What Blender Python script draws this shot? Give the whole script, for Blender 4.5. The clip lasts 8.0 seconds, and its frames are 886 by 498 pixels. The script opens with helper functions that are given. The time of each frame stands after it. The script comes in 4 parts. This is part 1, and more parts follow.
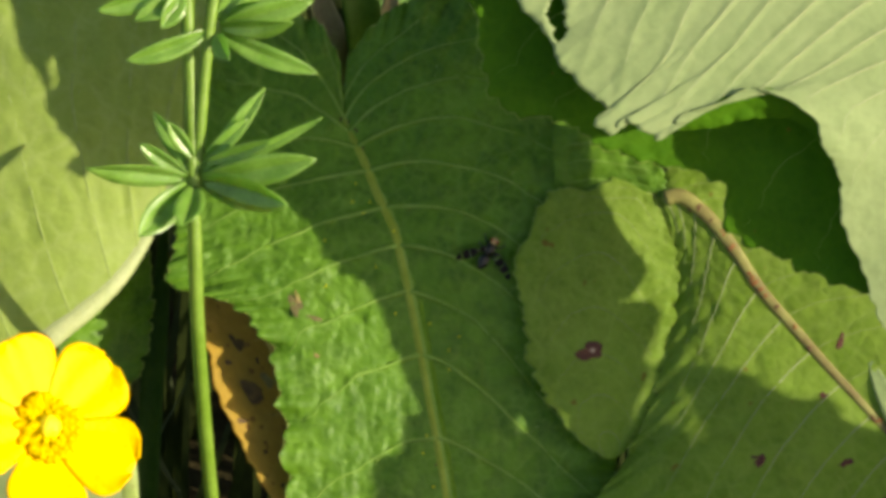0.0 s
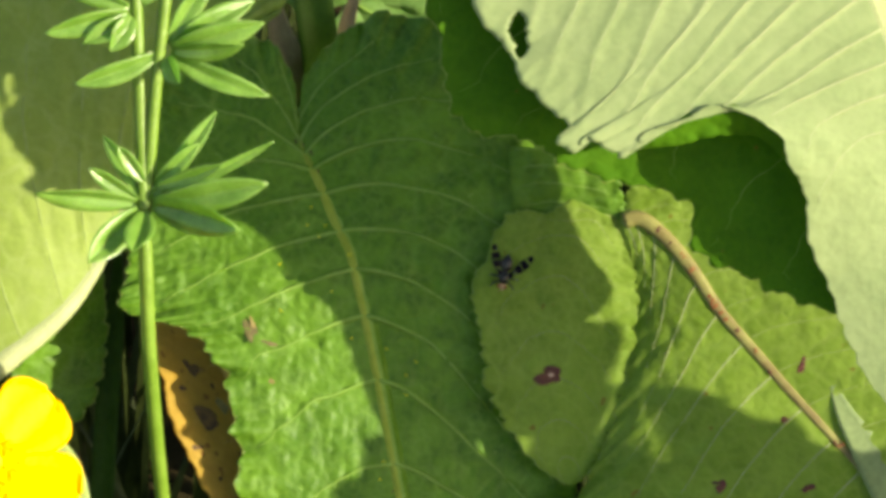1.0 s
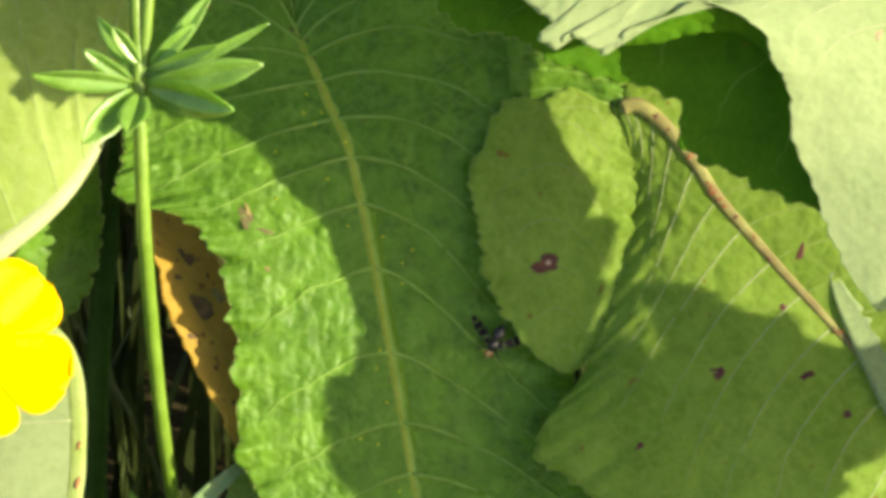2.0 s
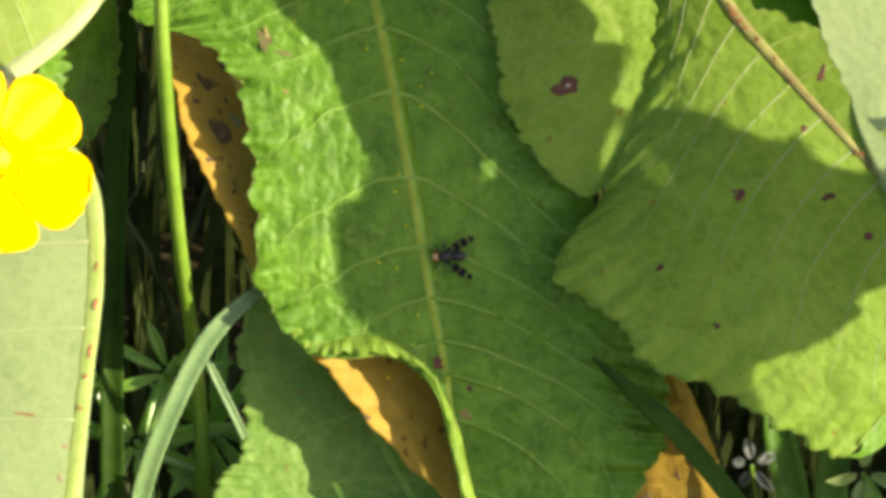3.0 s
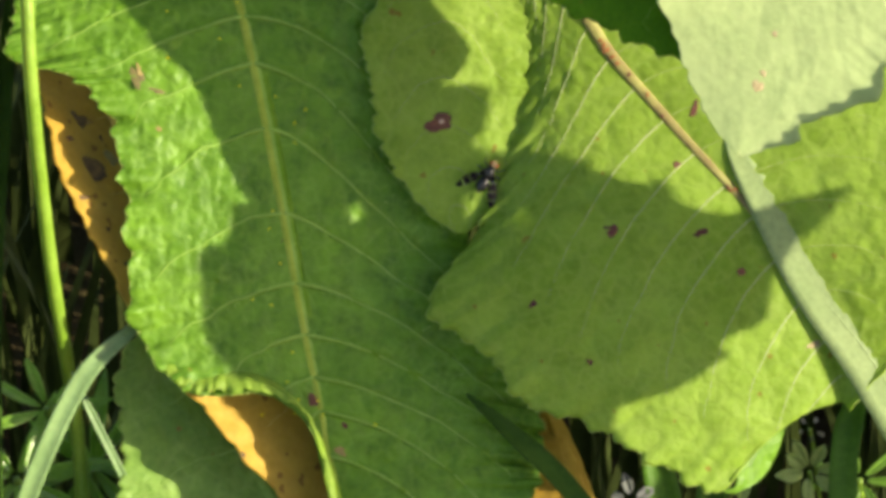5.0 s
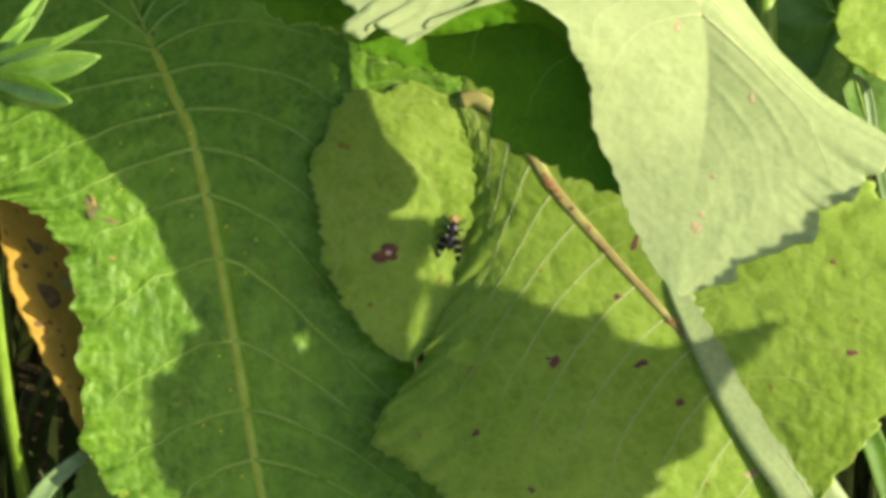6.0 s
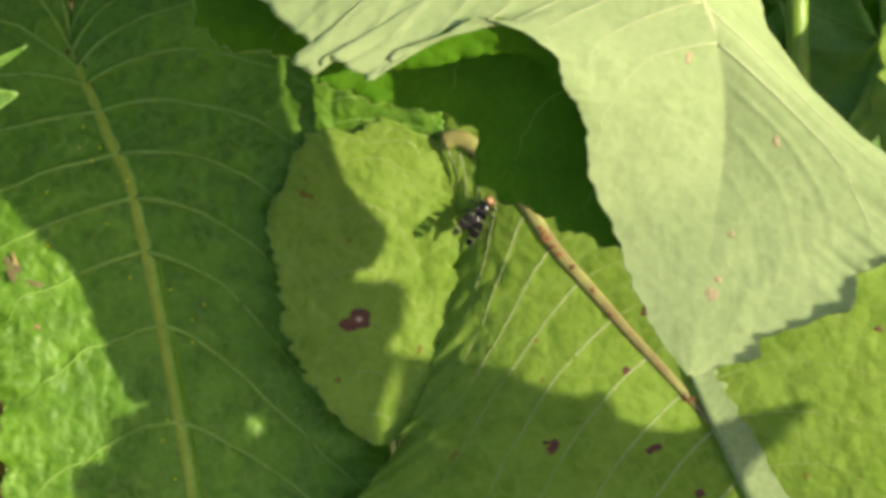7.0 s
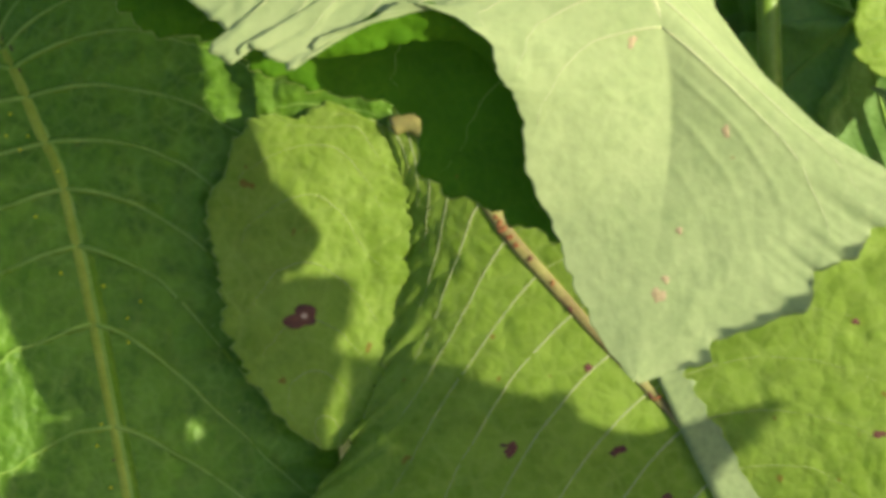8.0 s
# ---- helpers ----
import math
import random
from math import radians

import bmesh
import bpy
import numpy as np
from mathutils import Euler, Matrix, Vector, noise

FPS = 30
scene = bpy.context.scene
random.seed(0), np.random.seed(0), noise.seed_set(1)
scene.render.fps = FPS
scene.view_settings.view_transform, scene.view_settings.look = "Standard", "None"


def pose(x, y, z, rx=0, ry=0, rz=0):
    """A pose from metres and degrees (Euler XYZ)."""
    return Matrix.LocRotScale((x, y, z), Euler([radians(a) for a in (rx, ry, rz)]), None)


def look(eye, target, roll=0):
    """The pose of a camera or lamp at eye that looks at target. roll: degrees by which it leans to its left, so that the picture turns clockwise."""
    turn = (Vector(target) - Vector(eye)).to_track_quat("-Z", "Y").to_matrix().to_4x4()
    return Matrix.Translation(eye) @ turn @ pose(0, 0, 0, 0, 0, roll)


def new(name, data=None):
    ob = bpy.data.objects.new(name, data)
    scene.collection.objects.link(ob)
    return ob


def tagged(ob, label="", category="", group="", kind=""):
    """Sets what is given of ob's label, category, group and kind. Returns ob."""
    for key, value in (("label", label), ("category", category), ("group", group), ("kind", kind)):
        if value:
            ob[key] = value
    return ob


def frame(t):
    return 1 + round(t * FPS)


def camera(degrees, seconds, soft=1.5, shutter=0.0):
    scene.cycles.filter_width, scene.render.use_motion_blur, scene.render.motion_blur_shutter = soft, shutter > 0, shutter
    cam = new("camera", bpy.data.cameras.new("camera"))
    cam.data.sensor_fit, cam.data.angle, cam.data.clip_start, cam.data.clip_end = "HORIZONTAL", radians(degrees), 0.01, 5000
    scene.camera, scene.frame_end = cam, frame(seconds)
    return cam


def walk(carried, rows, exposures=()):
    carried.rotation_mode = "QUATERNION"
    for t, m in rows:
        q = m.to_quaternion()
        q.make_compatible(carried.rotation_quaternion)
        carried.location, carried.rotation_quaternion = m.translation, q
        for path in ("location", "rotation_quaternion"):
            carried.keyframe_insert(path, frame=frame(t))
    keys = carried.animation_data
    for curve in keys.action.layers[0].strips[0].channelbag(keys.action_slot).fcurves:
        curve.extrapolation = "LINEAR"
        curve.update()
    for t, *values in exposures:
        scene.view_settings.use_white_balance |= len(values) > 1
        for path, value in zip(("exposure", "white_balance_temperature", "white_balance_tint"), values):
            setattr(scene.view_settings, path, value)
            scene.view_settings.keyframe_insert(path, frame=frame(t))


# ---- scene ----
# The plan: x to the right and y down the slope of the plants, 11000 units to the metre, and h, the height in
# centimetres towards the viewer. The plants lean back by SLOPE, seen from REACH metres away.
SLOPE, REACH, UNIT = radians(35), 0.678, 1 / 11000
ORIGIN = np.array((0.0, 0.0, 0.13))
RIGHT = np.array((1.0, 0.0, 0.0))
UP = np.array((0.0, math.sin(SLOPE), math.cos(SLOPE)))
OUT = np.array((0.0, -math.cos(SLOPE), math.sin(SLOPE)))


def flat(x, y, h=0.0):
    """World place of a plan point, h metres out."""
    return ORIGIN + RIGHT * ((x - 784) * UNIT) + UP * ((441 - y) * UNIT) + OUT * h


def place(a):
    """World places of plan points (..., 3) with h in cm, drawn in towards the axis with their height."""
    a = np.asarray(a, float)
    h = a[..., 2:3] / 100
    k = (REACH - h) / REACH * UNIT
    return ORIGIN + RIGHT * ((a[..., 0:1] - 784) * k) + UP * ((441 - a[..., 1:2]) * k) + OUT * h


# ---- camera ----
cam = camera(11.98, 8.0, soft=4.2)
ROWS = (
    (0, 784, 441, 1.000, 0.00), (0.1, 785, 430, 1.002, -0.05), (0.2, 799, 406, 1.004, -0.11), (0.3, 827, 387, 1.006, -0.16),
    (0.4, 868, 386, 1.009, -0.21), (0.5, 863, 407, 1.011, -0.27), (0.6, 851, 414, 1.011, -0.25), (0.7, 851, 406, 1.011, -0.24),
    (0.8, 831, 403, 1.012, -0.23), (0.9, 828, 408, 1.012, -0.21), (1, 860, 400, 1.013, -0.20), (1.1, 886, 427, 1.013, -0.22),
    (1.2, 920, 456, 1.014, -0.23), (1.3, 938, 473, 1.014, -0.25), (1.4, 922, 481, 1.014, -0.26), (1.5, 901, 544, 1.015, -0.28),
    (1.6, 898, 524, 1.015, -0.26), (1.7, 892, 543, 1.016, -0.25), (2.8, 813, 793, 1.021, -0.10), (2.9, 845, 854, 1.022, -0.12),
    (3, 831, 900, 1.023, -0.15), (3.1, 792, 922, 1.024, -0.17), (3.2, 768, 898, 1.024, -0.19), (3.3, 752, 884, 1.024, -0.21),
    (3.4, 761, 864, 1.024, -0.24), (3.5, 747, 879, 1.024, -0.26), (3.6, 724, 879, 1.023, -0.22), (3.7, 731, 895, 1.022, -0.18),
    (3.8, 711, 989, 1.021, -0.14), (3.9, 703, 1021, 1.019, -0.10), (4, 722, 1034, 1.018, -0.06), (4.1, 746, 1037, 1.018, -0.10),
    (4.2, 817, 1027, 1.018, -0.13), (4.3, 860, 1018, 1.017, -0.16), (4.4, 895, 1018, 1.017, -0.19), (4.5, 949, 1001, 1.017, -0.22),
    (4.6, 993, 974, 1.018, -0.26), (4.7, 1031, 949, 1.020, -0.29), (4.8, 1060, 932, 1.021, -0.32), (4.9, 1078, 890, 1.023, -0.36),
    (5, 1048, 838, 1.024, -0.39), (5.1, 1056, 780, 1.021, -0.35), (5.2, 1036, 762, 1.017, -0.31), (6.3, 1175, 592, 0.999, -0.03),
    (6.5, 1184, 561, 1.007, -0.38), (6.6, 1198, 558, 1.045, -0.36), (6.7, 1209, 550, 1.084, -0.34), (6.8, 1201, 542, 1.108, -0.33),
    (6.9, 1195, 526, 1.124, -0.31), (7, 1174, 514, 1.166, -0.29), (7.1, 1156, 507, 1.200, -0.31), (7.2, 1161, 481, 1.232, -0.33),
    (7.3, 1188, 477, 1.238, -0.34), (7.4, 1205, 489, 1.234, -0.36), (7.5, 1233, 502, 1.232, -0.37), (7.6, 1272, 496, 1.233, -0.45),
    (7.7, 1273, 509, 1.234, -0.53), (7.8, 1304, 521, 1.235, -0.61), (7.9, 1283, 524, 1.237, -0.68), (8, 1245, 527, 1.238, -0.76),
)


def seen_from(x, y, nearer, roll):
    eye = flat(x, y, REACH / nearer)
    return look(Vector(eye), Vector(eye - OUT), roll)


walk(cam, [(t, seen_from(x, y, s, r)) for t, x, y, s, r in ROWS], exposures=((0.0, 0.79, 7900, 8), (0.5, 0.95, 7900, 8), (1.0, 1.18, 7900, 8), (1.5, 1.36, 7900, 8), (3.0, 1.40, 7900, 9), (3.5, 1.55, 7900, 11), (4.5, 1.35, 7900, 9), (5.2, 1.49, 7900, 11), (6.5, 1.15, 7750, 10), (7.0, 1.12, 7700, 10), (8.0, 1.04, 7500, 10)))

# ---- light ----
SUN = RIGHT * 0.836 + UP * 0.055 + OUT * 0.546
SUN = SUN / np.linalg.norm(SUN)
world = bpy.data.worlds.new("sky")
scene.world = world
world.use_nodes = True
sky = world.node_tree.nodes.new("ShaderNodeTexSky")
sky.sky_type, sky.sun_disc = "NISHITA", False
sky.sun_elevation = math.asin(SUN[2])
sky.sun_rotation = math.atan2(SUN[0], SUN[1])
world.node_tree.links.new(sky.outputs[0], world.node_tree.nodes["Background"].inputs[0])
world.node_tree.nodes["Background"].inputs[1].default_value = 0.135
sun = new("sun", bpy.data.lights.new("sun", "SUN"))
sun.data.energy, sun.data.angle, sun.data.color = 4.9, radians(0.5), (1.0, 0.95, 0.86)
sun.matrix_basis = look(Vector(SUN * 3), Vector((0, 0, 0)))


# ---- materials ----
def nodes_of(name):
    m = bpy.data.materials.new(name)
    m.use_nodes = True
    t = m.node_tree
    t.nodes.clear()
    return m, t


def add(t, kind, **inputs):
    n = t.nodes.new(kind)
    for k, v in inputs.items():
        n.inputs[k].default_value = v
    return n


def ramp(t, source, a, b):
    """0 to 1 as the source goes from a to b."""
    n = t.nodes.new("ShaderNodeMapRange")
    n.inputs[1].default_value, n.inputs[2].default_value = a, b
    t.links.new(source, n.inputs[0])
    return n.outputs[0]


def blend(t, factor, a, b, mode="MIX"):
    n = t.nodes.new("ShaderNodeMix")
    n.data_type, n.blend_type = "RGBA", mode
    for slot, v in ((n.inputs[0], factor), (n.inputs[6], a), (n.inputs[7], b)):
        if isinstance(v, bpy.types.NodeSocket):
            t.links.new(v, slot)
        elif isinstance(v, (int, float)):
            slot.default_value = v
        else:
            slot.default_value = (*v, 1)
    return n.outputs[2]


def times(t, a, b):
    n = t.nodes.new("ShaderNodeMath")
    n.operation = "MULTIPLY"
    t.links.new(a, n.inputs[0])
    if isinstance(b, (int, float)):
        n.inputs[1].default_value = b
    else:
        t.links.new(b, n.inputs[1])
    return n.outputs[0]


def noise_at(t, coord, scale, detail=3.0, rough=0.55):
    n = add(t, "ShaderNodeTexNoise", Scale=scale, Detail=detail, Roughness=rough)
    t.links.new(coord, n.inputs["Vector"])
    return n.outputs[0]


def leaf_material(name, dark, light, net, through_colour, thin=0.45, rough=0.5, cells=330.0, net_amount=0.22,
                  relief=0.00007, blotch=(0.2, 0.1, 0.02), blotch_from=0.74, gloss=0.22, mottle=0.4, blister=0.0003):
    """A green blade: two scales of mottling, a coarse and a fine net of veinlets with pillowed cells, stray brown flecks, light through it."""
    m, t = nodes_of(name)
    out = t.nodes.new("ShaderNodeOutputMaterial")
    co = t.nodes.new("ShaderNodeTexCoord").outputs["Object"]
    wobble = add(t, "ShaderNodeTexNoise", Scale=260.0, Detail=2.0)
    t.links.new(co, wobble.inputs["Vector"])
    warp = t.nodes.new("ShaderNodeMix")
    warp.data_type, warp.blend_type = "VECTOR", "MIX"
    warp.inputs[0].default_value = 0.0016
    t.links.new(co, warp.inputs[4])
    t.links.new(wobble.outputs[1], warp.inputs[5])

    def web(scale):
        cell = add(t, "ShaderNodeTexVoronoi", Scale=scale)
        cell.feature = "DISTANCE_TO_EDGE"
        t.links.new(warp.outputs[1], cell.inputs["Vector"])
        return cell.outputs[0]

    fine_web, coarse_web = web(cells * 1.9), web(cells * 0.6)
    big, small, mid = noise_at(t, co, 70.0, 4.0), noise_at(t, co, 1100.0, 3.0), noise_at(t, co, 300.0, 3.0)
    base = blend(t, ramp(t, big, 0.3, 0.7), dark, light)
    base = blend(t, times(t, ramp(t, mid, 0.42, 0.72), mottle), base, [0.6 * c for c in dark])
    base = blend(t, times(t, ramp(t, small, 0.4, 0.75), 0.25), base, [1.3 * c for c in light])
    base = blend(t, times(t, times(t, ramp(t, fine_web, 0.16, 0.0), ramp(t, noise_at(t, co, 180.0, 2.0), 0.3, 0.7)), 1.2 * net_amount), base, net)
    base = blend(t, times(t, times(t, ramp(t, coarse_web, 0.10, 0.0), ramp(t, noise_at(t, co, 120.0, 2.0), 0.35, 0.6)), 0.8 * net_amount), base, net)
    fleck = ramp(t, noise_at(t, co, 420.0, 1.0), blotch_from, blotch_from + 0.03)
    base = blend(t, times(t, fleck, 0.7), base, blotch)
    before = None
    for height, strength, distance in ((ramp(t, coarse_web, 0.0, 0.35), 0.9, 2.2 * relief), (ramp(t, fine_web, 0.0, 0.4), 0.8, relief), (mid, 0.8, blister), (small, 0.5, 0.00008)):
        bump = add(t, "ShaderNodeBump", Strength=strength, Distance=distance)
        t.links.new(height, bump.inputs["Height"])
        if before:
            t.links.new(before, bump.inputs["Normal"])
        before = bump.outputs[0]
    p = add(t, "ShaderNodeBsdfPrincipled", Roughness=rough)
    p.inputs["Specular IOR Level"].default_value = gloss
    t.links.new(base, p.inputs["Base Color"])
    t.links.new(before, p.inputs["Normal"])
    rg = t.nodes.new("ShaderNodeMapRange")
    rg.inputs[3].default_value, rg.inputs[4].default_value = rough - 0.08, rough + 0.15
    t.links.new(small, rg.inputs[0])
    t.links.new(rg.outputs[0], p.inputs["Roughness"])
    tr = t.nodes.new("ShaderNodeBsdfTranslucent")
    t.links.new(blend(t, 1.0, base, through_colour, "MULTIPLY"), tr.inputs[0])
    t.links.new(before, tr.inputs["Normal"])
    mix = t.nodes.new("ShaderNodeMixShader")
    mix.inputs[0].default_value = thin
    t.links.new(p.outputs[0], mix.inputs[1])
    t.links.new(tr.outputs[0], mix.inputs[2])
    t.links.new(mix.outputs[0], out.inputs[0])
    return m


def plain_material(name, dark, light, scale, rough=0.5, bump=0.0002, gloss=0.4, thin=0.0, through_by=1.0):
    m, t = nodes_of(name)
    out = t.nodes.new("ShaderNodeOutputMaterial")
    co = t.nodes.new("ShaderNodeTexCoord").outputs["Object"]
    n1, n2 = noise_at(t, co, scale, 4.0), noise_at(t, co, scale * 7, 3.0)
    base = blend(t, ramp(t, n1, 0.35, 0.65), dark, light)
    base = blend(t, times(t, ramp(t, n2, 0.4, 0.8), 0.4), base, [0.5 * c for c in dark])
    b = add(t, "ShaderNodeBump", Strength=0.6, Distance=bump)
    t.links.new(n2, b.inputs["Height"])
    p = add(t, "ShaderNodeBsdfPrincipled", Roughness=rough)
    p.inputs["Specular IOR Level"].default_value = gloss
    t.links.new(base, p.inputs["Base Color"])
    t.links.new(b.outputs[0], p.inputs["Normal"])
    last = p.outputs[0]
    if thin:
        tr = t.nodes.new("ShaderNodeBsdfTranslucent")
        t.links.new(blend(t, 1.0, base, (through_by,) * 3, "MULTIPLY"), tr.inputs[0])
        mix = t.nodes.new("ShaderNodeMixShader")
        mix.inputs[0].default_value = thin
        t.links.new(last, mix.inputs[1])
        t.links.new(tr.outputs[0], mix.inputs[2])
        last = mix.outputs[0]
    t.links.new(last, out.inputs[0])
    return m


DOCK = leaf_material("dock_green", (0.055, 0.155, 0.007), (0.128, 0.268, 0.021), (0.22, 0.38, 0.08), (1.5, 1.6, 0.4), thin=0.35, relief=0.00009, net_amount=0.20,
                     cells=260.0, rough=0.48, gloss=0.3, mottle=0.7, blotch_from=0.8, blister=0.0003)
DOCK_BLISTERED = leaf_material("dock_blistered", (0.085, 0.195, 0.024), (0.18, 0.305, 0.065), (0.30, 0.41, 0.14), (1.5, 1.6, 0.5), thin=0.35, relief=0.00012, net_amount=0.22,
                               cells=170.0, rough=0.48, gloss=0.25, mottle=0.35, blister=0.0004)
DOCK_YOUNG = leaf_material("dock_yellowish", (0.155, 0.268, 0.026), (0.235, 0.355, 0.060), (0.33, 0.44, 0.13), (1.6, 1.6, 0.45), thin=0.48, relief=0.00008,
                           cells=240.0, mottle=0.4, net_amount=0.24, blister=0.0003, gloss=0.2)
DOCK_PALE = leaf_material("dock_underside", (0.220, 0.300, 0.125), (0.275, 0.350, 0.160), (0.34, 0.41, 0.20), (1.1, 1.3, 0.5),
                          cells=150.0, net_amount=0.3, rough=0.6, thin=0.3, blotch_from=0.8, mottle=0.2, relief=0.00003, blister=0.00008)
DOCK_SOFT = leaf_material("dock_underside_green", (0.220, 0.310, 0.060), (0.275, 0.365, 0.085), (0.34, 0.42, 0.15), (1.3, 1.4, 0.6),
                          cells=130.0, net_amount=0.4, rough=0.55, thin=0.4, blotch_from=0.8, mottle=0.2, relief=0.00009, blister=0.0002)
# Leaf green darkened for the shade beneath the pale leaf; the turned margin shares it.
DOCK_DARKENED = leaf_material("dock_darkened_green", (0.046, 0.145, 0.006), (0.070, 0.190, 0.009), (0.13, 0.26, 0.02), (1.7, 1.7, 0.5),
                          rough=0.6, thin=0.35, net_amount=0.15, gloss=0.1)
DOCK_YELLOW = leaf_material("dock_withered", (0.37, 0.24, 0.03), (0.48, 0.33, 0.06), (0.45, 0.30, 0.07), (1.2, 1.0, 0.6),
                            cells=260.0, net_amount=0.2, rough=0.6, blotch=(0.16, 0.07, 0.02), blotch_from=0.68)
MIDRIB = plain_material("midrib_yellow_green", (0.25, 0.34, 0.035), (0.31, 0.40, 0.06), 300, 0.5, gloss=0.25, thin=0.3)
VEIN = plain_material("vein_green", (0.19, 0.35, 0.06), (0.25, 0.41, 0.09), 300, 0.55, gloss=0.15, thin=0.3)
VEIN_DIM = plain_material("vein_dim_green", (0.12, 0.26, 0.018), (0.165, 0.31, 0.032), 300, 0.55, gloss=0.1, thin=0.4)
VEIN_SOFT = plain_material("vein_soft_green", (0.27, 0.37, 0.09), (0.33, 0.42, 0.13), 300, 0.55, gloss=0.2, thin=0.3)
VEIN_PALE = plain_material("vein_pale", (0.31, 0.37, 0.16), (0.36, 0.41, 0.20), 300, 0.55, thin=0.2)
RIM = plain_material("margin_rim", (0.23, 0.35, 0.055), (0.31, 0.43, 0.10), 300, 0.5, thin=0.3)
VEIN_YELLOW = plain_material("vein_straw", (0.55, 0.38, 0.08), (0.64, 0.46, 0.12), 300, 0.55)
VEIN_PURPLE = plain_material("vein_reddened", (0.15, 0.12, 0.04), (0.215, 0.215, 0.062), 260, 0.5)
SCAR = plain_material("leaf_scar", (0.060, 0.014, 0.008), (0.105, 0.032, 0.014), 900, 0.6)
SCAR_BROWN = plain_material("leaf_scar_brown", (0.17, 0.12, 0.035), (0.26, 0.21, 0.07), 700, 0.7)
SCAR_TAN = plain_material("leaf_scar_tan", (0.08, 0.065, 0.02), (0.12, 0.11, 0.03), 700, 0.7)
SCAR_PALE = plain_material("scar_centre", (0.30, 0.20, 0.17), (0.40, 0.30, 0.25), 900, 0.7)
SCAR_ROSE = plain_material("scar_rose", (0.25, 0.20, 0.10), (0.29, 0.24, 0.12), 900, 0.6)
STEM = plain_material("stem_green", (0.125, 0.235, 0.022), (0.175, 0.295, 0.042), 200, 0.4, thin=0.2)
BEDSTRAW = plain_material("bedstraw_green", (0.17, 0.33, 0.05), (0.25, 0.42, 0.09), 260, 0.28, gloss=0.9, thin=0.5, through_by=1.8)
DARK_SCAR = plain_material("leaf_rot", (0.055, 0.030, 0.010), (0.13, 0.075, 0.022), 700, 0.8)
GLAUCOUS = leaf_material("crowfoot_green", (0.14, 0.28, 0.06), (0.20, 0.36, 0.10), (0.22, 0.36, 0.13), (1.2, 1.4, 0.6), rough=0.45)
BUD = plain_material("bud_pale", (0.20, 0.29, 0.08), (0.27, 0.35, 0.13), 260, 0.5, thin=0.3)
GRASS = plain_material("grass_green", (0.05, 0.135, 0.012), (0.08, 0.19, 0.02), 160, 0.5, gloss=0.2, thin=0.35)
# Grass green with the gloom of the left hollow put into its colour.
GRASS_DARKENED = plain_material("grass_darkened", (0.022, 0.060, 0.006), (0.036, 0.085, 0.011), 160, 0.6, gloss=0.12, thin=0.3)
GRASS_LIGHT = plain_material("grass_light", (0.22, 0.31, 0.13), (0.27, 0.36, 0.16), 160, 0.45, gloss=0.3, thin=0.35)
GRASS_PALE = plain_material("grass_grey_green", (0.13, 0.23, 0.085), (0.18, 0.30, 0.12), 160, 0.4, gloss=0.5, thin=0.3)
STRAW = plain_material("straw", (0.30, 0.22, 0.11), (0.42, 0.33, 0.18), 200, 0.7)
SOIL = plain_material("soil", (0.022, 0.015, 0.006), (0.040, 0.034, 0.012), 60, 0.95, 0.002, 0.1)
PETAL = plain_material("petal_yellow", (0.90, 0.57, 0.004), (0.93, 0.62, 0.008), 120, 0.5, gloss=0.12, thin=0.35)
STAMEN = plain_material("stamen_yellow", (0.93, 0.78, 0.012), (0.95, 0.84, 0.03), 900, 0.6, gloss=0.1, thin=0.7)
PISTIL = plain_material("pistil_yellow", (0.90, 0.72, 0.015), (0.93, 0.78, 0.03), 900, 0.5)
# Petal colour dimmed to stand for the shade of the gap between leaves.
SMALL_FLOWER_DIMMED = plain_material("flower_lilac_dimmed", (0.12, 0.14, 0.12), (0.19, 0.20, 0.20), 300, 0.5, thin=0.3)
FLY_BLACK = plain_material("fly_black", (0.006, 0.006, 0.007), (0.014, 0.013, 0.013), 2000, 0.3, 0.00003, 0.4)
WING_BAR = plain_material("wing_bar_black", (0.008, 0.007, 0.007), (0.016, 0.014, 0.014), 2000, 0.8, 0.00002, 0.03)
SCAR_RED = plain_material("scar_red", (0.19, 0.055, 0.015), (0.26, 0.10, 0.03), 900, 0.6)
# Turf green darkened to stand for the shade under the plants.
TURF_SHADED = plain_material("turf_shaded_green", (0.020, 0.030, 0.005), (0.034, 0.052, 0.010), 90, 0.6, gloss=0.2, thin=0.2)
FLY_HEAD = plain_material("fly_head_tan", (0.28, 0.18, 0.08), (0.36, 0.25, 0.12), 2000, 0.45, 0.00003)
FLY_EYE = plain_material("fly_eye_red", (0.20, 0.04, 0.02), (0.28, 0.07, 0.03), 2500, 0.25, 0.00002)


# ---- builders ----
def part(name, bm, material, parent, label="", smooth=True):
    """Links a bmesh in world places as one mesh under a thing."""
    me = bpy.data.meshes.new(name)
    if parent:
        bm.transform(Matrix.Translation(parent["base"]).inverted())
    bm.to_mesh(me)
    bm.free()
    if smooth:
        me.polygons.foreach_set("use_smooth", [True] * len(me.polygons))
    me.materials.append(material)
    ob = new(name, me)
    if parent:
        ob.parent = parent
        ob["base"] = tuple(parent["base"])
    if label:
        tagged(ob, label)
    return ob


def thing(name, at, label, category, group="", kind=""):
    ob = new(name)
    ob.empty_display_size = 0.005
    ob.location = Vector(at)
    ob["base"] = tuple(float(v) for v in at)
    return tagged(ob, label, category, group, kind)


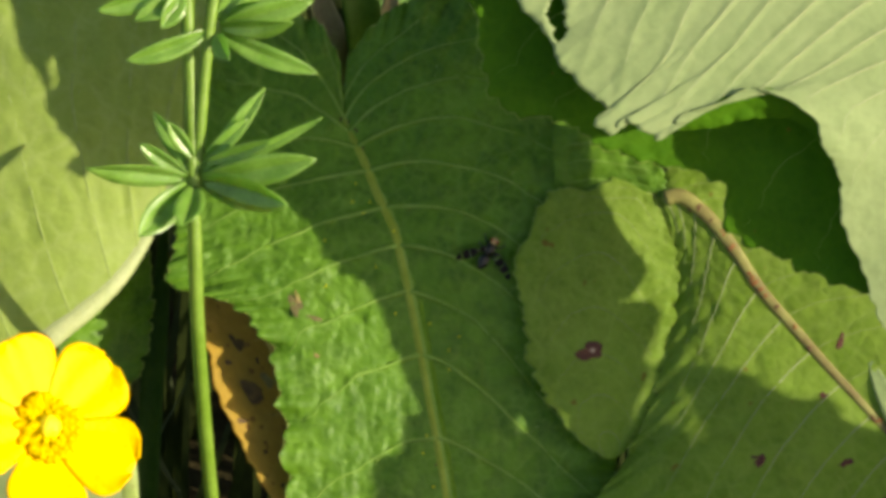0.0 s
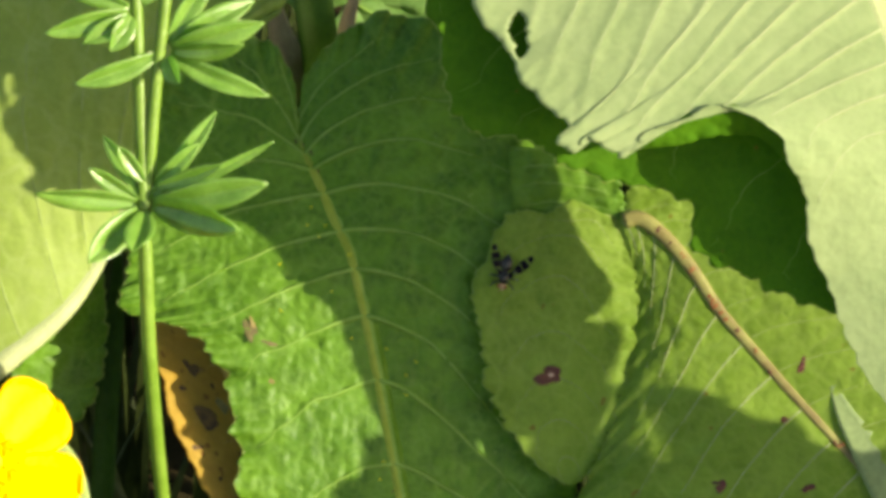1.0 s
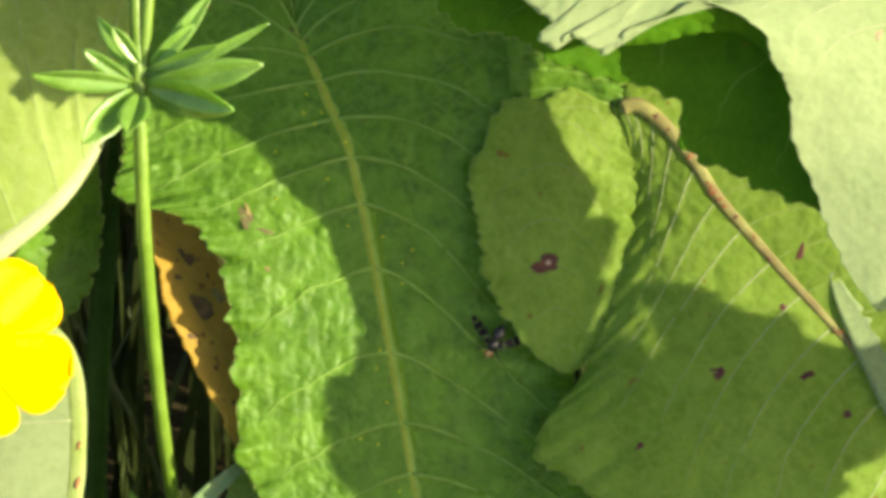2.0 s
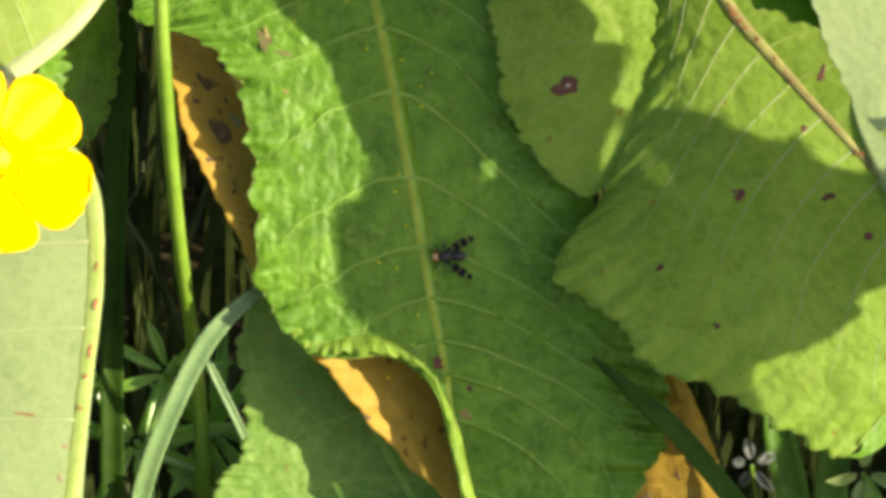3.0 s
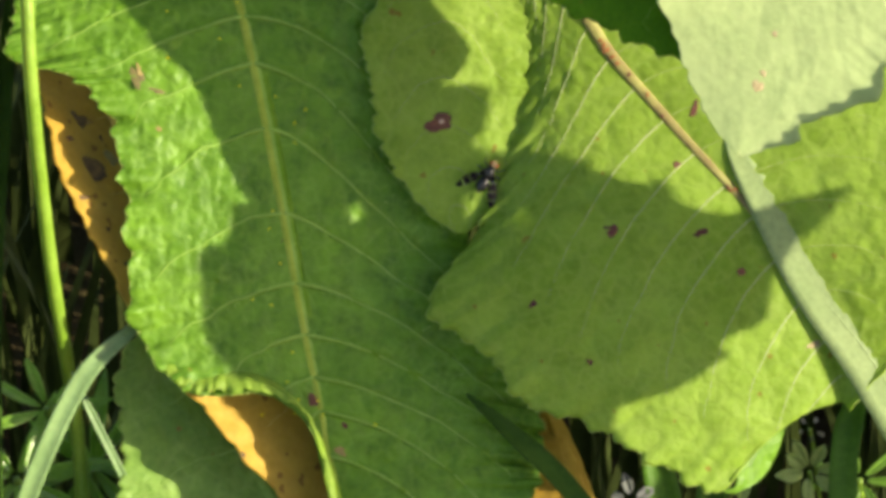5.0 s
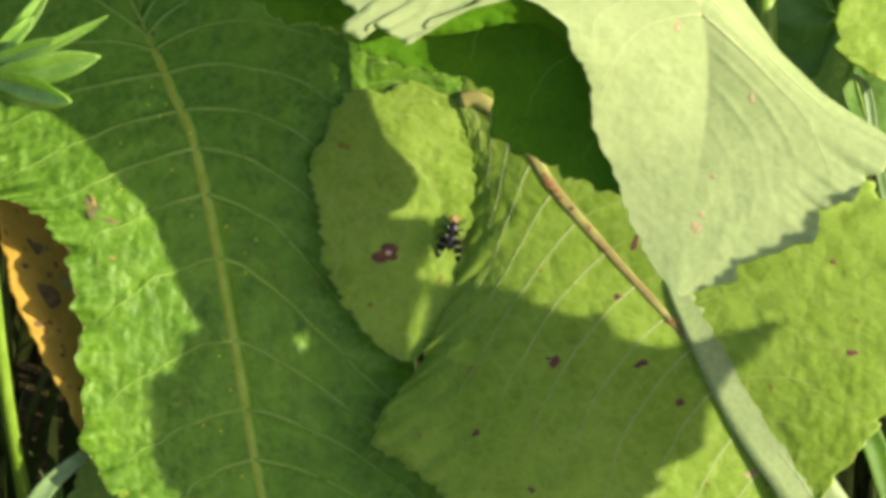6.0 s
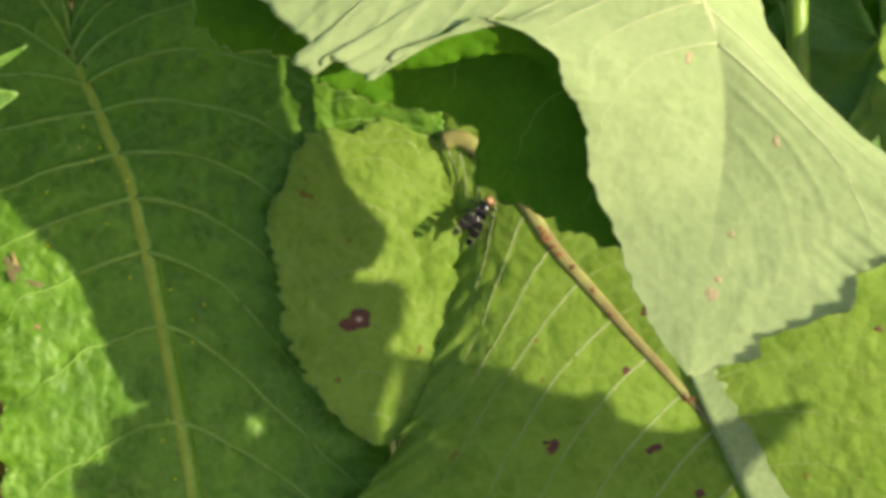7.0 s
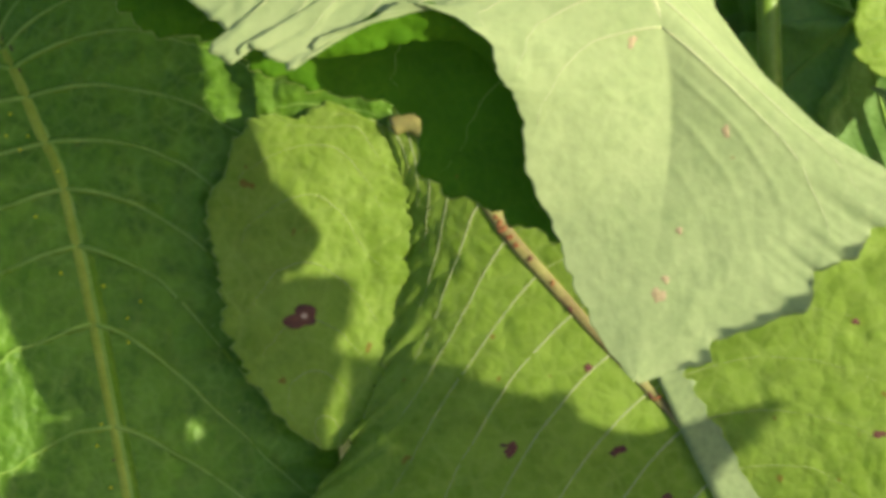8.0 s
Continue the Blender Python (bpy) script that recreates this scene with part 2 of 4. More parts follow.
def curve_at(points, s):
    """Smooth curve through evenly spaced stations; s is an array in 0..1."""
    p = np.asarray(points, float)
    n = len(p)
    u = np.clip(np.asarray(s, float), 0, 1) * (n - 1)
    i = np.minimum(u.astype(int), n - 2)
    f = (u - i)[..., None]
    a, b, c, d = p[np.maximum(i - 1, 0)], p[i], p[i + 1], p[np.minimum(i + 2, n - 1)]
    return 0.5 * (2 * b + (c - a) * f + (2 * a - 5 * b + 4 * c - d) * f ** 2 + (3 * b - a - 3 * c + d) * f ** 3)


def waves(x, seed):
    """A smooth uneven wave, about -1 to 1."""
    r = np.random.RandomState(seed)
    y = np.zeros_like(x)
    for f, a in ((1.0, 0.6), (1.73, 0.5), (2.9, 0.35), (5.1, 0.2)):
        y = y + a * np.sin(2 * np.pi * (f * x + r.rand()))
    return y / 1.2


class Blade:
    """A leaf surface in the plan between two margins and a midrib."""

    def __init__(self, left, mid, right, high_left, high_mid, high_right, seed=0, veins=9, sweep=0.13, quilt=0.035,
                 ripple=0.12, crenate=7.0, beats=16.0, cup=0.0, wrinkle=0.018, ridge=0.02, fade=0.0, lump=0.04, pucker=0.005):
        self.left, self.mid, self.right = left, mid, right
        self.hl, self.hm, self.hr = high_left, high_mid, high_right
        self.seed, self.veins, self.sweep, self.quilt = seed, veins, sweep, quilt
        self.ripple, self.crenate, self.beats, self.cup, self.wrinkle = ripple, crenate, beats, cup, wrinkle
        self.ridge, self.fade, self.lump, self.pucker = ridge, fade, lump, pucker

    def wander(self, p, a, t):
        """How far a vein strays along the blade at a of the way to the margin."""
        return 0.10 / self.veins * a * waves(1.3 * a + 2.1 * p * self.veins / 7 + 0.4 * (t > 0), self.seed + 43)

    def sweep_on(self, t):
        """How far the side veins run towards the tip; a pair holds left and right."""
        pair = self.sweep if isinstance(self.sweep, tuple) else (self.sweep, self.sweep)
        return np.where(np.asarray(t) < 0, *pair)

    def vein(self, s0, a, side):
        """Places s along the vein that leaves the midrib at s0."""
        p = s0 + 0 * a
        for _ in range(4):
            p = s0 + self.wander(p, a, side)
        return p + self.sweep_on(side) * a ** 1.8

    def at(self, s, t):
        """Plan places (x, y, h) for arrays s (base to tip) and t (-1 left margin to 1 right margin)."""
        s, t = np.broadcast_arrays(np.asarray(s, float), np.asarray(t, float))
        a = np.abs(t)
        m = curve_at(self.mid, s)
        side = np.where((t < 0)[..., None], curve_at(self.left, s), curve_at(self.right, s))
        calm = sum(np.where((t < 0)[..., None], curve_at(self.left, s + d), curve_at(self.right, s + d)) for d in (-0.08, -0.04, 0.0, 0.04, 0.08)) / 5
        ends = np.clip(np.minimum(s, 1 - s) / 0.1, 0, 1)
        loose = (ends * (1 - a ** 2.5))[..., None]
        side = side * (1 - loose) + calm * loose
        sgn = np.where(t < 0, 0, 1)
        w = waves(s * self.beats, self.seed) * (1 - sgn) + waves(s * self.beats + 0.37, self.seed + 7) * sgn
        fine = waves(s * self.beats * 1.6 + sgn * 0.21, self.seed + 3)
        span = side - m
        length = np.linalg.norm(span, axis=-1, keepdims=True) + 1e-6
        grow = (self.crenate * (0.6 * w + 0.7 * fine))[..., None] * np.minimum(1, length / 120)
        xy = m + span * a[..., None] + span / length * grow * (a ** 2.5)[..., None]
        hs = np.where(t < 0, curve_at(np.array(self.hl)[:, None], s)[..., 0], curve_at(np.array(self.hr)[:, None], s)[..., 0])
        hm = curve_at(np.array(self.hm)[:, None], s)[..., 0]
        h = hm + (hs - hm) * a + self.cup * np.sin(np.pi * a) * np.clip((length[..., 0] - 40) / 200, 0, 1)
        size = np.minimum(1, length[..., 0] / 200)
        p = s - self.sweep_on(t) * a ** 1.8
        phase = (p - self.wander(p, a, t)) * self.veins
        off = (phase - np.round(phase)) / self.veins
        h = h + self.ridge * np.minimum(1, (length[..., 0] / 330) ** 2) * np.exp(-(off * self.veins / 0.13) ** 2) * np.minimum(1, a * 8) * (1 - 0.6 * a) * (1 - self.fade * np.minimum(1, 1.5 * s))
        h = h + self.quilt * np.minimum(1, (length[..., 0] / 420) ** 1.5) * np.abs(np.sin(np.pi * phase)) * np.minimum(1, a * 5) * (1 - 0.5 * a)
        h = h + self.ripple * np.minimum(1, (length[..., 0] / 250) ** 1.5) * a ** 5 * (0.8 * w + 0.35 * fine)
        lump = waves(s * 3 + t * 0.5, self.seed + 11) * waves(s * 2 - t * 0.6, self.seed + 13)
        h = h + self.lump * size * lump * a
        x, y = xy[..., 0] / 120, xy[..., 1] / 120
        pucker = waves(x + 0.3 * y, self.seed + 17) * waves(y - 0.4 * x, self.seed + 19) + 0.5 * waves(2.3 * x - y, self.seed + 23) * waves(1.9 * y + x, self.seed + 29)
        h = h + self.wrinkle * pucker * np.minimum(1, a * 4)
        x, y = 2.6 * x + 0.25 * pucker, 2.6 * y - 0.25 * pucker
        blister = np.abs(np.sin(math.pi * (x + 0.35 * waves(y, self.seed + 71)))) * np.abs(np.sin(math.pi * (y + 0.35 * waves(x + 0.5 * y, self.seed + 73))))
        h = h + self.pucker * blister * np.minimum(1, a * 5)
        return np.concatenate([xy, h[..., None]], -1)

    def world(self, s, t, lift=0.0):
        p = self.at(s, t)
        p = p + np.array((0, 0, lift))
        return place(p)

    def find(self, x, y):
        """The (s, t) whose plan place lies nearest to x, y."""
        s, t = np.meshgrid(np.linspace(0, 1, 160), np.linspace(-1, 1, 81), indexing="ij")
        p = self.at(s, t)
        i = np.argmin((p[..., 0] - x) ** 2 + (p[..., 1] - y) ** 2)
        return s.flat[i], t.flat[i]


def sheet(points):
    """A bmesh of quads over a grid of world places."""
    n, m = points.shape[:2]
    bm = bmesh.new()
    vs = [bm.verts.new(p) for p in points.reshape(-1, 3)]
    for i in range(n - 1):
        for j in range(m - 1):
            bm.faces.new((vs[i * m + j], vs[i * m + j + 1], vs[(i + 1) * m + j + 1], vs[(i + 1) * m + j]))
    return bm


def tube(points, radii, sides=6, flatten=1.0):
    """A tapered tube along world places; flatten squeezes it towards the slope."""
    bm = bmesh.new()
    p = np.asarray(points, float)
    n = len(p)
    radii = np.broadcast_to(np.asarray(radii, float), (n,))
    tang = np.gradient(p, axis=0)
    tang /= np.linalg.norm(tang, axis=1, keepdims=True) + 1e-12
    rings = []
    for i in range(n):
        u = np.cross(tang[i], OUT)
        if np.linalg.norm(u) < 1e-3:
            u = np.cross(tang[i], UP)
        u /= np.linalg.norm(u)
        v = np.cross(u, tang[i])
        rings.append([bm.verts.new(p[i] + radii[i] * (math.cos(q) * u + math.sin(q) * flatten * v))
                      for q in np.arange(sides) * 2 * math.pi / sides])
    for a, b in zip(rings, rings[1:]):
        for k in range(sides):
            bm.faces.new((a[k], a[(k + 1) % sides], b[(k + 1) % sides], b[k]))
    bm.faces.new(rings[0][::-1])
    bm.faces.new(rings[-1])
    bmesh.ops.recalc_face_normals(bm, faces=bm.faces)
    return bm


def thicken(ob, metres=0.00030):
    m = ob.modifiers.new("thickness", "SOLIDIFY")
    m.thickness, m.offset = metres, 0.0
    return ob


def blade_part(parent, blade, material, grid=(150, 70), name="blade", label="", holes=()):
    s, t = np.meshgrid(np.linspace(0, 1, grid[0]), np.linspace(-1, 1, grid[1]), indexing="ij")
    bm = sheet(blade.world(s, t))
    if holes:
        plan = blade.at(s, t).reshape(-1, 3)
        bm.verts.ensure_lookup_table()
        gone = []
        for x, y, rx, ry in holes:
            d = ((plan[:, 0] - x) / rx) ** 2 + ((plan[:, 1] - y) / ry) ** 2 + 0.35 * np.sin(plan[:, 0] / 7 + plan[:, 1] / 5)
            gone += [bm.verts[i] for i in np.nonzero(d < 1)[0]]
        bmesh.ops.delete(bm, geom=list(set(gone)), context="VERTS")
    ob = thicken(part(name, bm, material, parent, label))
    return ob


def midrib_part(parent, blade, material, thick=(0.0011, 0.0003), start=0.0, end=1.0, label="", lift=0.0, squash=0.35):
    s = np.linspace(start, end, 60)
    pts = blade.world(s, s * 0, lift)
    r = np.linspace(thick[0], thick[1], 60) * (1 + 0.02 * waves(s * 9, blade.seed + 5))
    return part("midrib", tube(pts, r, 10, squash), material, parent, label)


def side_veins(parent, blade, material, thick=0.00036, reach=0.9, skip=(), branch=True, proud=0.55, last=0.96, lift=0.014):
    """One tapered vein each way from the midrib per rib of the blade."""
    n = blade.veins
    for side in (-1, 1):
        if side in skip:
            continue
        for k in range(n):
            s0 = k / n + 0.001
            if s0 > last:
                continue
            a = np.linspace(0, reach, 22)
            s = blade.vein(s0, a, side)
            ok = s < 0.985
            if ok.sum() < 6:
                continue
            pts = blade.world(s[ok], side * a[ok], lift)
            part("side_vein", tube(pts, thick * np.linspace(1, 0.25, 22)[ok], 6, proud), material, parent)
            if branch and ok.sum() > 16:
                for f, g in ((0.45, 0.6), (0.62, -0.5)):
                    i = int(f * 22)
                    b = np.linspace(0, 1, 10)
                    sb = s[i] + b * g / n * 0.9
                    tb = np.clip(a[i] + b * 0.22, 0, 0.95)
                    pts = blade.world(np.clip(sb, 0, 0.99), side * tb, 0.009)
                    part("side_vein", tube(pts, thick * 0.5 * np.linspace(1, 0.3, 10), 4, 0.5), material, parent)


def rim(parent, blade, sides=(-1, 1), thick=0.00014, start=0.02, end=0.99):
    """The thin pale edge of a blade."""
    for side in sides:
        s = np.linspace(start, end, 220)
        part("margin", tube(blade.world(s, 0 * s + side), thick, 5), RIM, parent)


def scar(parent, blade, x, y, rx, ry, material, turn=0.0, seed=0, name="brown_spot", centre=None, raised=0.0):
    """An irregular dead patch lying on the blade."""
    r = np.random.RandomState(seed)
    s0, t0 = blade.find(x, y)
    bm = bmesh.new()
    rings = []
    ph = r.rand(4) * 6.28
    for q, lift in ((1.0, 0.0), (0.72, 0.005), (0.35, 0.006)):
        ring = []
        for a in np.arange(18) * 2 * math.pi / 18:
            wob = 1 + 0.22 * math.sin(2 * a + ph[0]) + 0.16 * math.sin(3 * a + ph[1]) + 0.1 * math.sin(5 * a + ph[2])
            dx, dy = rx * q * wob * math.cos(a), ry * q * wob * math.sin(a)
            px, py = x + dx * math.cos(turn) - dy * math.sin(turn), y + dx * math.sin(turn) + dy * math.cos(turn)
            ring.append((px, py, lift))
        rings.append(ring)
    # heights from the blade's local slope
    e = 0.004
    p0, ps, pt = blade.at(s0, t0) + np.array((0, 0, raised)), blade.at(min(s0 + e, 1), t0) + np.array((0, 0, raised)), blade.at(s0, np.clip(t0 + 2 * e, -1, 1)) + np.array((0, 0, raised))
    js = np.array([ps[:2] - p0[:2], pt[:2] - p0[:2]]).T
    dh = np.array([ps[2] - p0[2], pt[2] - p0[2]])
    g = dh @ np.linalg.pinv(js)
    g = g if np.linalg.norm(g) < 0.004 else g * 0.004 / np.linalg.norm(g)
    vs = [[bm.verts.new(place((px, py, p0[2] + 0.017 + g @ (np.array((px, py)) - p0[:2]) + lift))) for px, py, lift in ring] for ring in rings]
    for a, b in zip(vs, vs[1:]):
        for k in range(18):
            bm.faces.new((a[k], a[(k + 1) % 18], b[(k + 1) % 18], b[k]))
    bm.faces.new(vs[-1])
    ob = part(name, bm, material, parent)
    if centre:
        bm = bmesh.new()
        ring = [bm.verts.new(place((x + 4 + 0.22 * rx * math.cos(a), y - 2 + 0.25 * ry * math.sin(a),
                                    p0[2] + 0.03 + g @ np.array((4, -2))))) for a in np.arange(10) * 0.628]
        bm.faces.new(ring)
        part("spot_centre", bm, centre, ob)
    return ob


# ---- ground ----
def ground():
    r = np.random.RandomState(5)
    near = np.linspace(-0.5, 0.5, 70)
    far = np.array((1, 2, 5, 15, 60, 250, 1500.0))
    ax = np.concatenate([-far[::-1], near, far])
    x, y = np.meshgrid(ax, ax, indexing="ij")
    z = 0.006 * waves(x * 4 + y * 1.3, 1) * waves(y * 5 - x, 2) + 0.003 * r.rand(*x.shape)
    z = np.where((abs(x) < 0.6) & (abs(y) < 0.6), z, 0)
    ob = part("ground", sheet(np.stack([x, y, z], -1)), SOIL, None)
    tagged(ob, "dark crumbly soil under the plants", "ground", kind="structure")


ground()


# ---- dock leaves ----
def central_leaf():
    left = [(604, 110), (556, 38), (450, 10), (352, 150), (333, 310), (310, 430), (304, 505), (405, 536), (472, 605), (498, 720),
            (508, 860), (518, 980), (612, 1084), (735, 1086), (815, 1125), (838, 1215), (868, 1340), (915, 1440), (985, 1550)]
    mid = [(606, 200), (610, 212), (617, 232), (628, 256), (646, 290), (670, 350), (698, 410), (714, 480), (733, 570), (756, 695),
           (782, 836), (798, 930), (813, 1010), (827, 1075), (838, 1130), (850, 1210), (885, 1330), (930, 1440), (990, 1550)]
    right = [(614, 108), (660, 48), (750, -10), (880, 20), (1000, 120), (1120, 270), (1090, 400), (1040, 500), (1015, 620),
             (1055, 740), (1110, 860), (1150, 950), (1185, 1040), (1212, 1130), (1220, 1190), (1210, 1240), (1160, 1330), (1085, 1430),
             (1000, 1550)]
    blade = Blade(left, mid, right, (-0.5, -0.3, 0.2, 0.42, 0.28, 0.0, -0.4), (-0.5, -0.25, 0.0, 0.05, 0.05, 0.0, -0.3),
                  (-0.6, -0.15, 0.0, -0.4, -0.2, 0.0, -0.3), seed=3, veins=17, sweep=(0.05, 0.15), quilt=0.05, ripple=0.13, crenate=10, beats=18, wrinkle=0.03, ridge=0.04, pucker=0.006)
    leaf = thing("dock_leaf", place((606, 200, -0.5)), "broad green dock leaf hanging half in shade, with frilled edges", "leaf", "dock leaves")
    blade_part(leaf, blade, DOCK, (420, 190))
    midrib_part(leaf, blade, VEIN_DIM, (0.0025, 0.0012), 0.03, 0.99, squash=0.05, lift=0.006)
    midrib_part(leaf, blade, VEIN, (0.0016, 0.0008), 0.02, 0.99, squash=0.12, lift=0.008)
    midrib_part(leaf, blade, MIDRIB, (0.0009, 0.0004), 0.015, 0.99, squash=0.3, lift=0.012)
    side_veins(leaf, blade, VEIN_DIM, 0.00055, 0.85, branch=False, proud=0.12, lift=0.012)
    side_veins(leaf, blade, VEIN, 0.00030, 0.88, proud=0.3, lift=0.022)
    rim(leaf, blade)
    q = np.linspace(0, 1, 90)
    edge = curve_at([(560, 1040), (606, 1082), (660, 1084), (735, 1086), (812, 1118), (838, 1205), (866, 1330), (913, 1440), (985, 1550)], q)
    hem = curve_at([(584, 1014), (618, 1050), (664, 1050), (726, 1054), (786, 1092), (852, 1196), (882, 1322), (928, 1434), (989, 1548)], q)
    fade = np.sin(np.pi * np.clip(q * 0.97 + 0.02, 0, 1)) ** 0.5
    edge = edge + (edge - hem) * (0.22 * waves(q * 8, 15) * fade)[:, None]
    rise = curve_at(np.array((0.32, 0.36, 0.36, 0.34, 0.30, 0.2, -0.1))[:, None], q)[:, 0]
    frill = Blade([tuple(v) for v in edge], [tuple(v) for v in (edge + hem) / 2], [tuple(v) for v in hem], rise + 0.07 * waves(q * 8 + 0.3, 16) * fade,
                  rise - 0.02 + 0.02 * waves(q * 8 + 0.3, 16) * fade, rise - 0.16, seed=15, veins=20, crenate=0, beats=16, ripple=0.0, wrinkle=0.0)
    blade_part(leaf, frill, DOCK_YOUNG, (260, 12), "frilled_edge", "pale frilled edge turned to the sun")
    flap = Blade([(978, 222), (977, 260), (980, 300), (984, 352)], [(1040, 225), (1045, 265), (1050, 305), (1055, 352)], [(1150, 240), (1165, 275), (1175, 312), (1182, 352)],
                 (0.22, 0.2, 0.1), (0.32, 0.3, 0.14), (0.42, 0.36, 0.24), seed=9, veins=4, crenate=4, beats=4, ripple=0.03, wrinkle=0.03)
    blade_part(leaf, flap, DOCK, (50, 40), "basal_lobe", "sunlit crinkled lobe at the base")
    side_veins(leaf, flap, VEIN, 0.0002, 0.8, branch=False)
    s = np.linspace(0, 1, 20)[:, None]
    a, b, c = place((606, 205, -0.6)), place((604, 200, -2.5)), place((640, 60, -6.0))
    part("petiole", tube((1 - s) ** 2 * a + 2 * s * (1 - s) * b + s ** 2 * c, 0.0017, 8), VEIN, leaf)
    r = random.Random(8)
    for k in range(12):
        x, y = curve_at(blade.mid, np.array((0.05 + 0.5 * r.random() ** 1.5,)))[0]
        scar(leaf, blade, x + r.uniform(-14, 14), y, 2, 3, DARK_SCAR, 0.3, 300 + k, "speck")
    for k in range(26):
        x, y = curve_at(blade.mid, np.array((r.uniform(0.25, 0.8),)))[0]
        scar(leaf, blade, x + r.gauss(0, 70), y, 1.8, 1.8, STAMEN, 0.0, 330 + k, "pollen_grain", raised=0.02)
    scar(leaf, blade, 522, 528, 11, 32, SCAR_TAN, -0.35, 2)
    scar(leaf, blade, 530, 540, 5, 22, SCAR_BROWN, -0.35, 3)
    scar(leaf, blade, 558, 563, 16, 4, SCAR_TAN, 0.2, 4)
    scar(leaf, blade, 558, 626, 8, 6, SCAR_BROWN, 0.6, 5)
    scar(leaf, blade, 823, 1098, 13, 9, SCAR, 0.3, 6)
    scar(leaf, blade, 872, 1140, 10, 6, SCAR, 0.1, 7)
    scar(leaf, blade, 868, 1185, 13, 7, SCAR_BROWN, 0.4, 8)
    return leaf, blade


def spotted_leaf():
    """The leaf with the reddened midrib; a crease parts its small lobe from the rest."""
    mid = [(1172, 354), (1205, 348), (1250, 382), (1298, 440), (1344, 510), (1400, 575), (1464, 648), (1530, 720), (1590, 787),
           (1650, 870), (1700, 960), (1730, 1050), (1740, 1110)]
    left = [(1174, 362), (1190, 420), (1197, 490), (1188, 560), (1162, 690), (1103, 818), (1024, 944), (1130, 1030), (1189, 1111),
            (1300, 1148), (1413, 1215), (1530, 1262), (1592, 1140)]
    right = [(1170, 330), (1200, 285), (1290, 290), (1410, 330), (1520, 370), (1640, 400), (1780, 440), (1900, 500), (1965, 600),
             (1970, 760), (1940, 890), (1850, 1010), (1750, 1128)]
    blade = Blade(left, mid, right, (0.30, 0.08, 0.30, 1.0, 0.95, 0.6), (0.34, 0.46, 0.65, 0.85, 0.85, 0.6), (0.2, 0.3, 0.7, 1.15, 1.25, 0.8),
                  seed=21, veins=15, sweep=0.2, cup=0.08, quilt=0.010, ripple=0.05, crenate=10, beats=16, wrinkle=0.020, ridge=0.012, lump=0.07)
    leaf = thing("dock_leaf", place((1172, 354, 0.3)), "yellowish green dock leaf with a reddened midrib and purple spots", "leaf", "dock leaves")
    blade_part(leaf, blade, DOCK_YOUNG, (190, 110))
    midrib_part(leaf, blade, VEIN_PURPLE, (0.0013, 0.0004), 0.02, 0.85, "reddish straw-coloured midrib", 0.015, 0.5)
    side_veins(leaf, blade, VEIN_PALE, 0.00013, 0.72, branch=False, lift=0.017, skip=(1,))
    side_veins(leaf, blade, VEIN_SOFT, 0.00012, 0.7, branch=False, skip=(-1,))
    rim(leaf, blade)
    s = np.linspace(0, 1, 16)[:, None]
    a, b, c = place((1205, 350, 0.34)), place((1130, 330, 0.2)), place((1060, 150, -3.0))
    part("petiole", tube((1 - s) ** 2 * a + 2 * s * (1 - s) * b + s ** 2 * c, 0.0005, 8), SCAR_BROWN, leaf, "withered brown petiole")
    lobe_left = [(1150, 348), (1090, 318), (1040, 338), (984, 335), (945, 390), (912, 480), (930, 560), (932, 620), (955, 680),
                 (985, 730), (1030, 782), (1075, 812)]
    lobe_right = [(1172, 350), (1180, 372), (1188, 400), (1195, 440), (1200, 490), (1197, 540), (1190, 590), (1180, 640), (1165, 690),
                  (1148, 735), (1125, 775), (1090, 812)]
    lobe_mid = [((a + c) / 2, (b + d) / 2) for (a, b), (c, d) in zip(lobe_left, lobe_right)]
    lobe = Blade(lobe_left, lobe_mid, lobe_right, (0.25, 0.3, 0.25, 0.15), (0.28, 0.3, 0.24, 0.16), (0.26, 0.16, 0.14, 0.14),
                 seed=31, veins=8, sweep=0.2, quilt=0.02, ripple=0.06, crenate=10, beats=9)
    blade_part(leaf, lobe, DOCK_YOUNG, (110, 60), "lobe", "creased basal lobe with a purple spot")
    midrib_part(leaf, lobe, VEIN_SOFT, (0.0004, 0.00012), 0.02, 0.9, squash=0.3)
    side_veins(leaf, lobe, VEIN_SOFT, 0.00013, 0.85, branch=False, proud=0.4)
    rim(leaf, lobe, (-1,))
    fold = Blade([(1560, 1136), (1556, 1190), (1552, 1250), (1530, 1262)], [(1605, 1125), (1590, 1190), (1572, 1245), (1540, 1264)],
                 [(1645, 1118), (1622, 1190), (1592, 1240), (1550, 1266)], (0.3, 0.3, 0.4), (0.1, 0.1, 0.3), (-0.1, -0.1, 0.3), seed=35, veins=3, crenate=3, beats=3, ripple=0.03)
    blade_part(leaf, fold, DOCK, (40, 24), "turned_edge")
    scar(leaf, lobe, 1044, 622, 23, 16, SCAR, 0.0, 23, "purple_spot", SCAR_PALE)
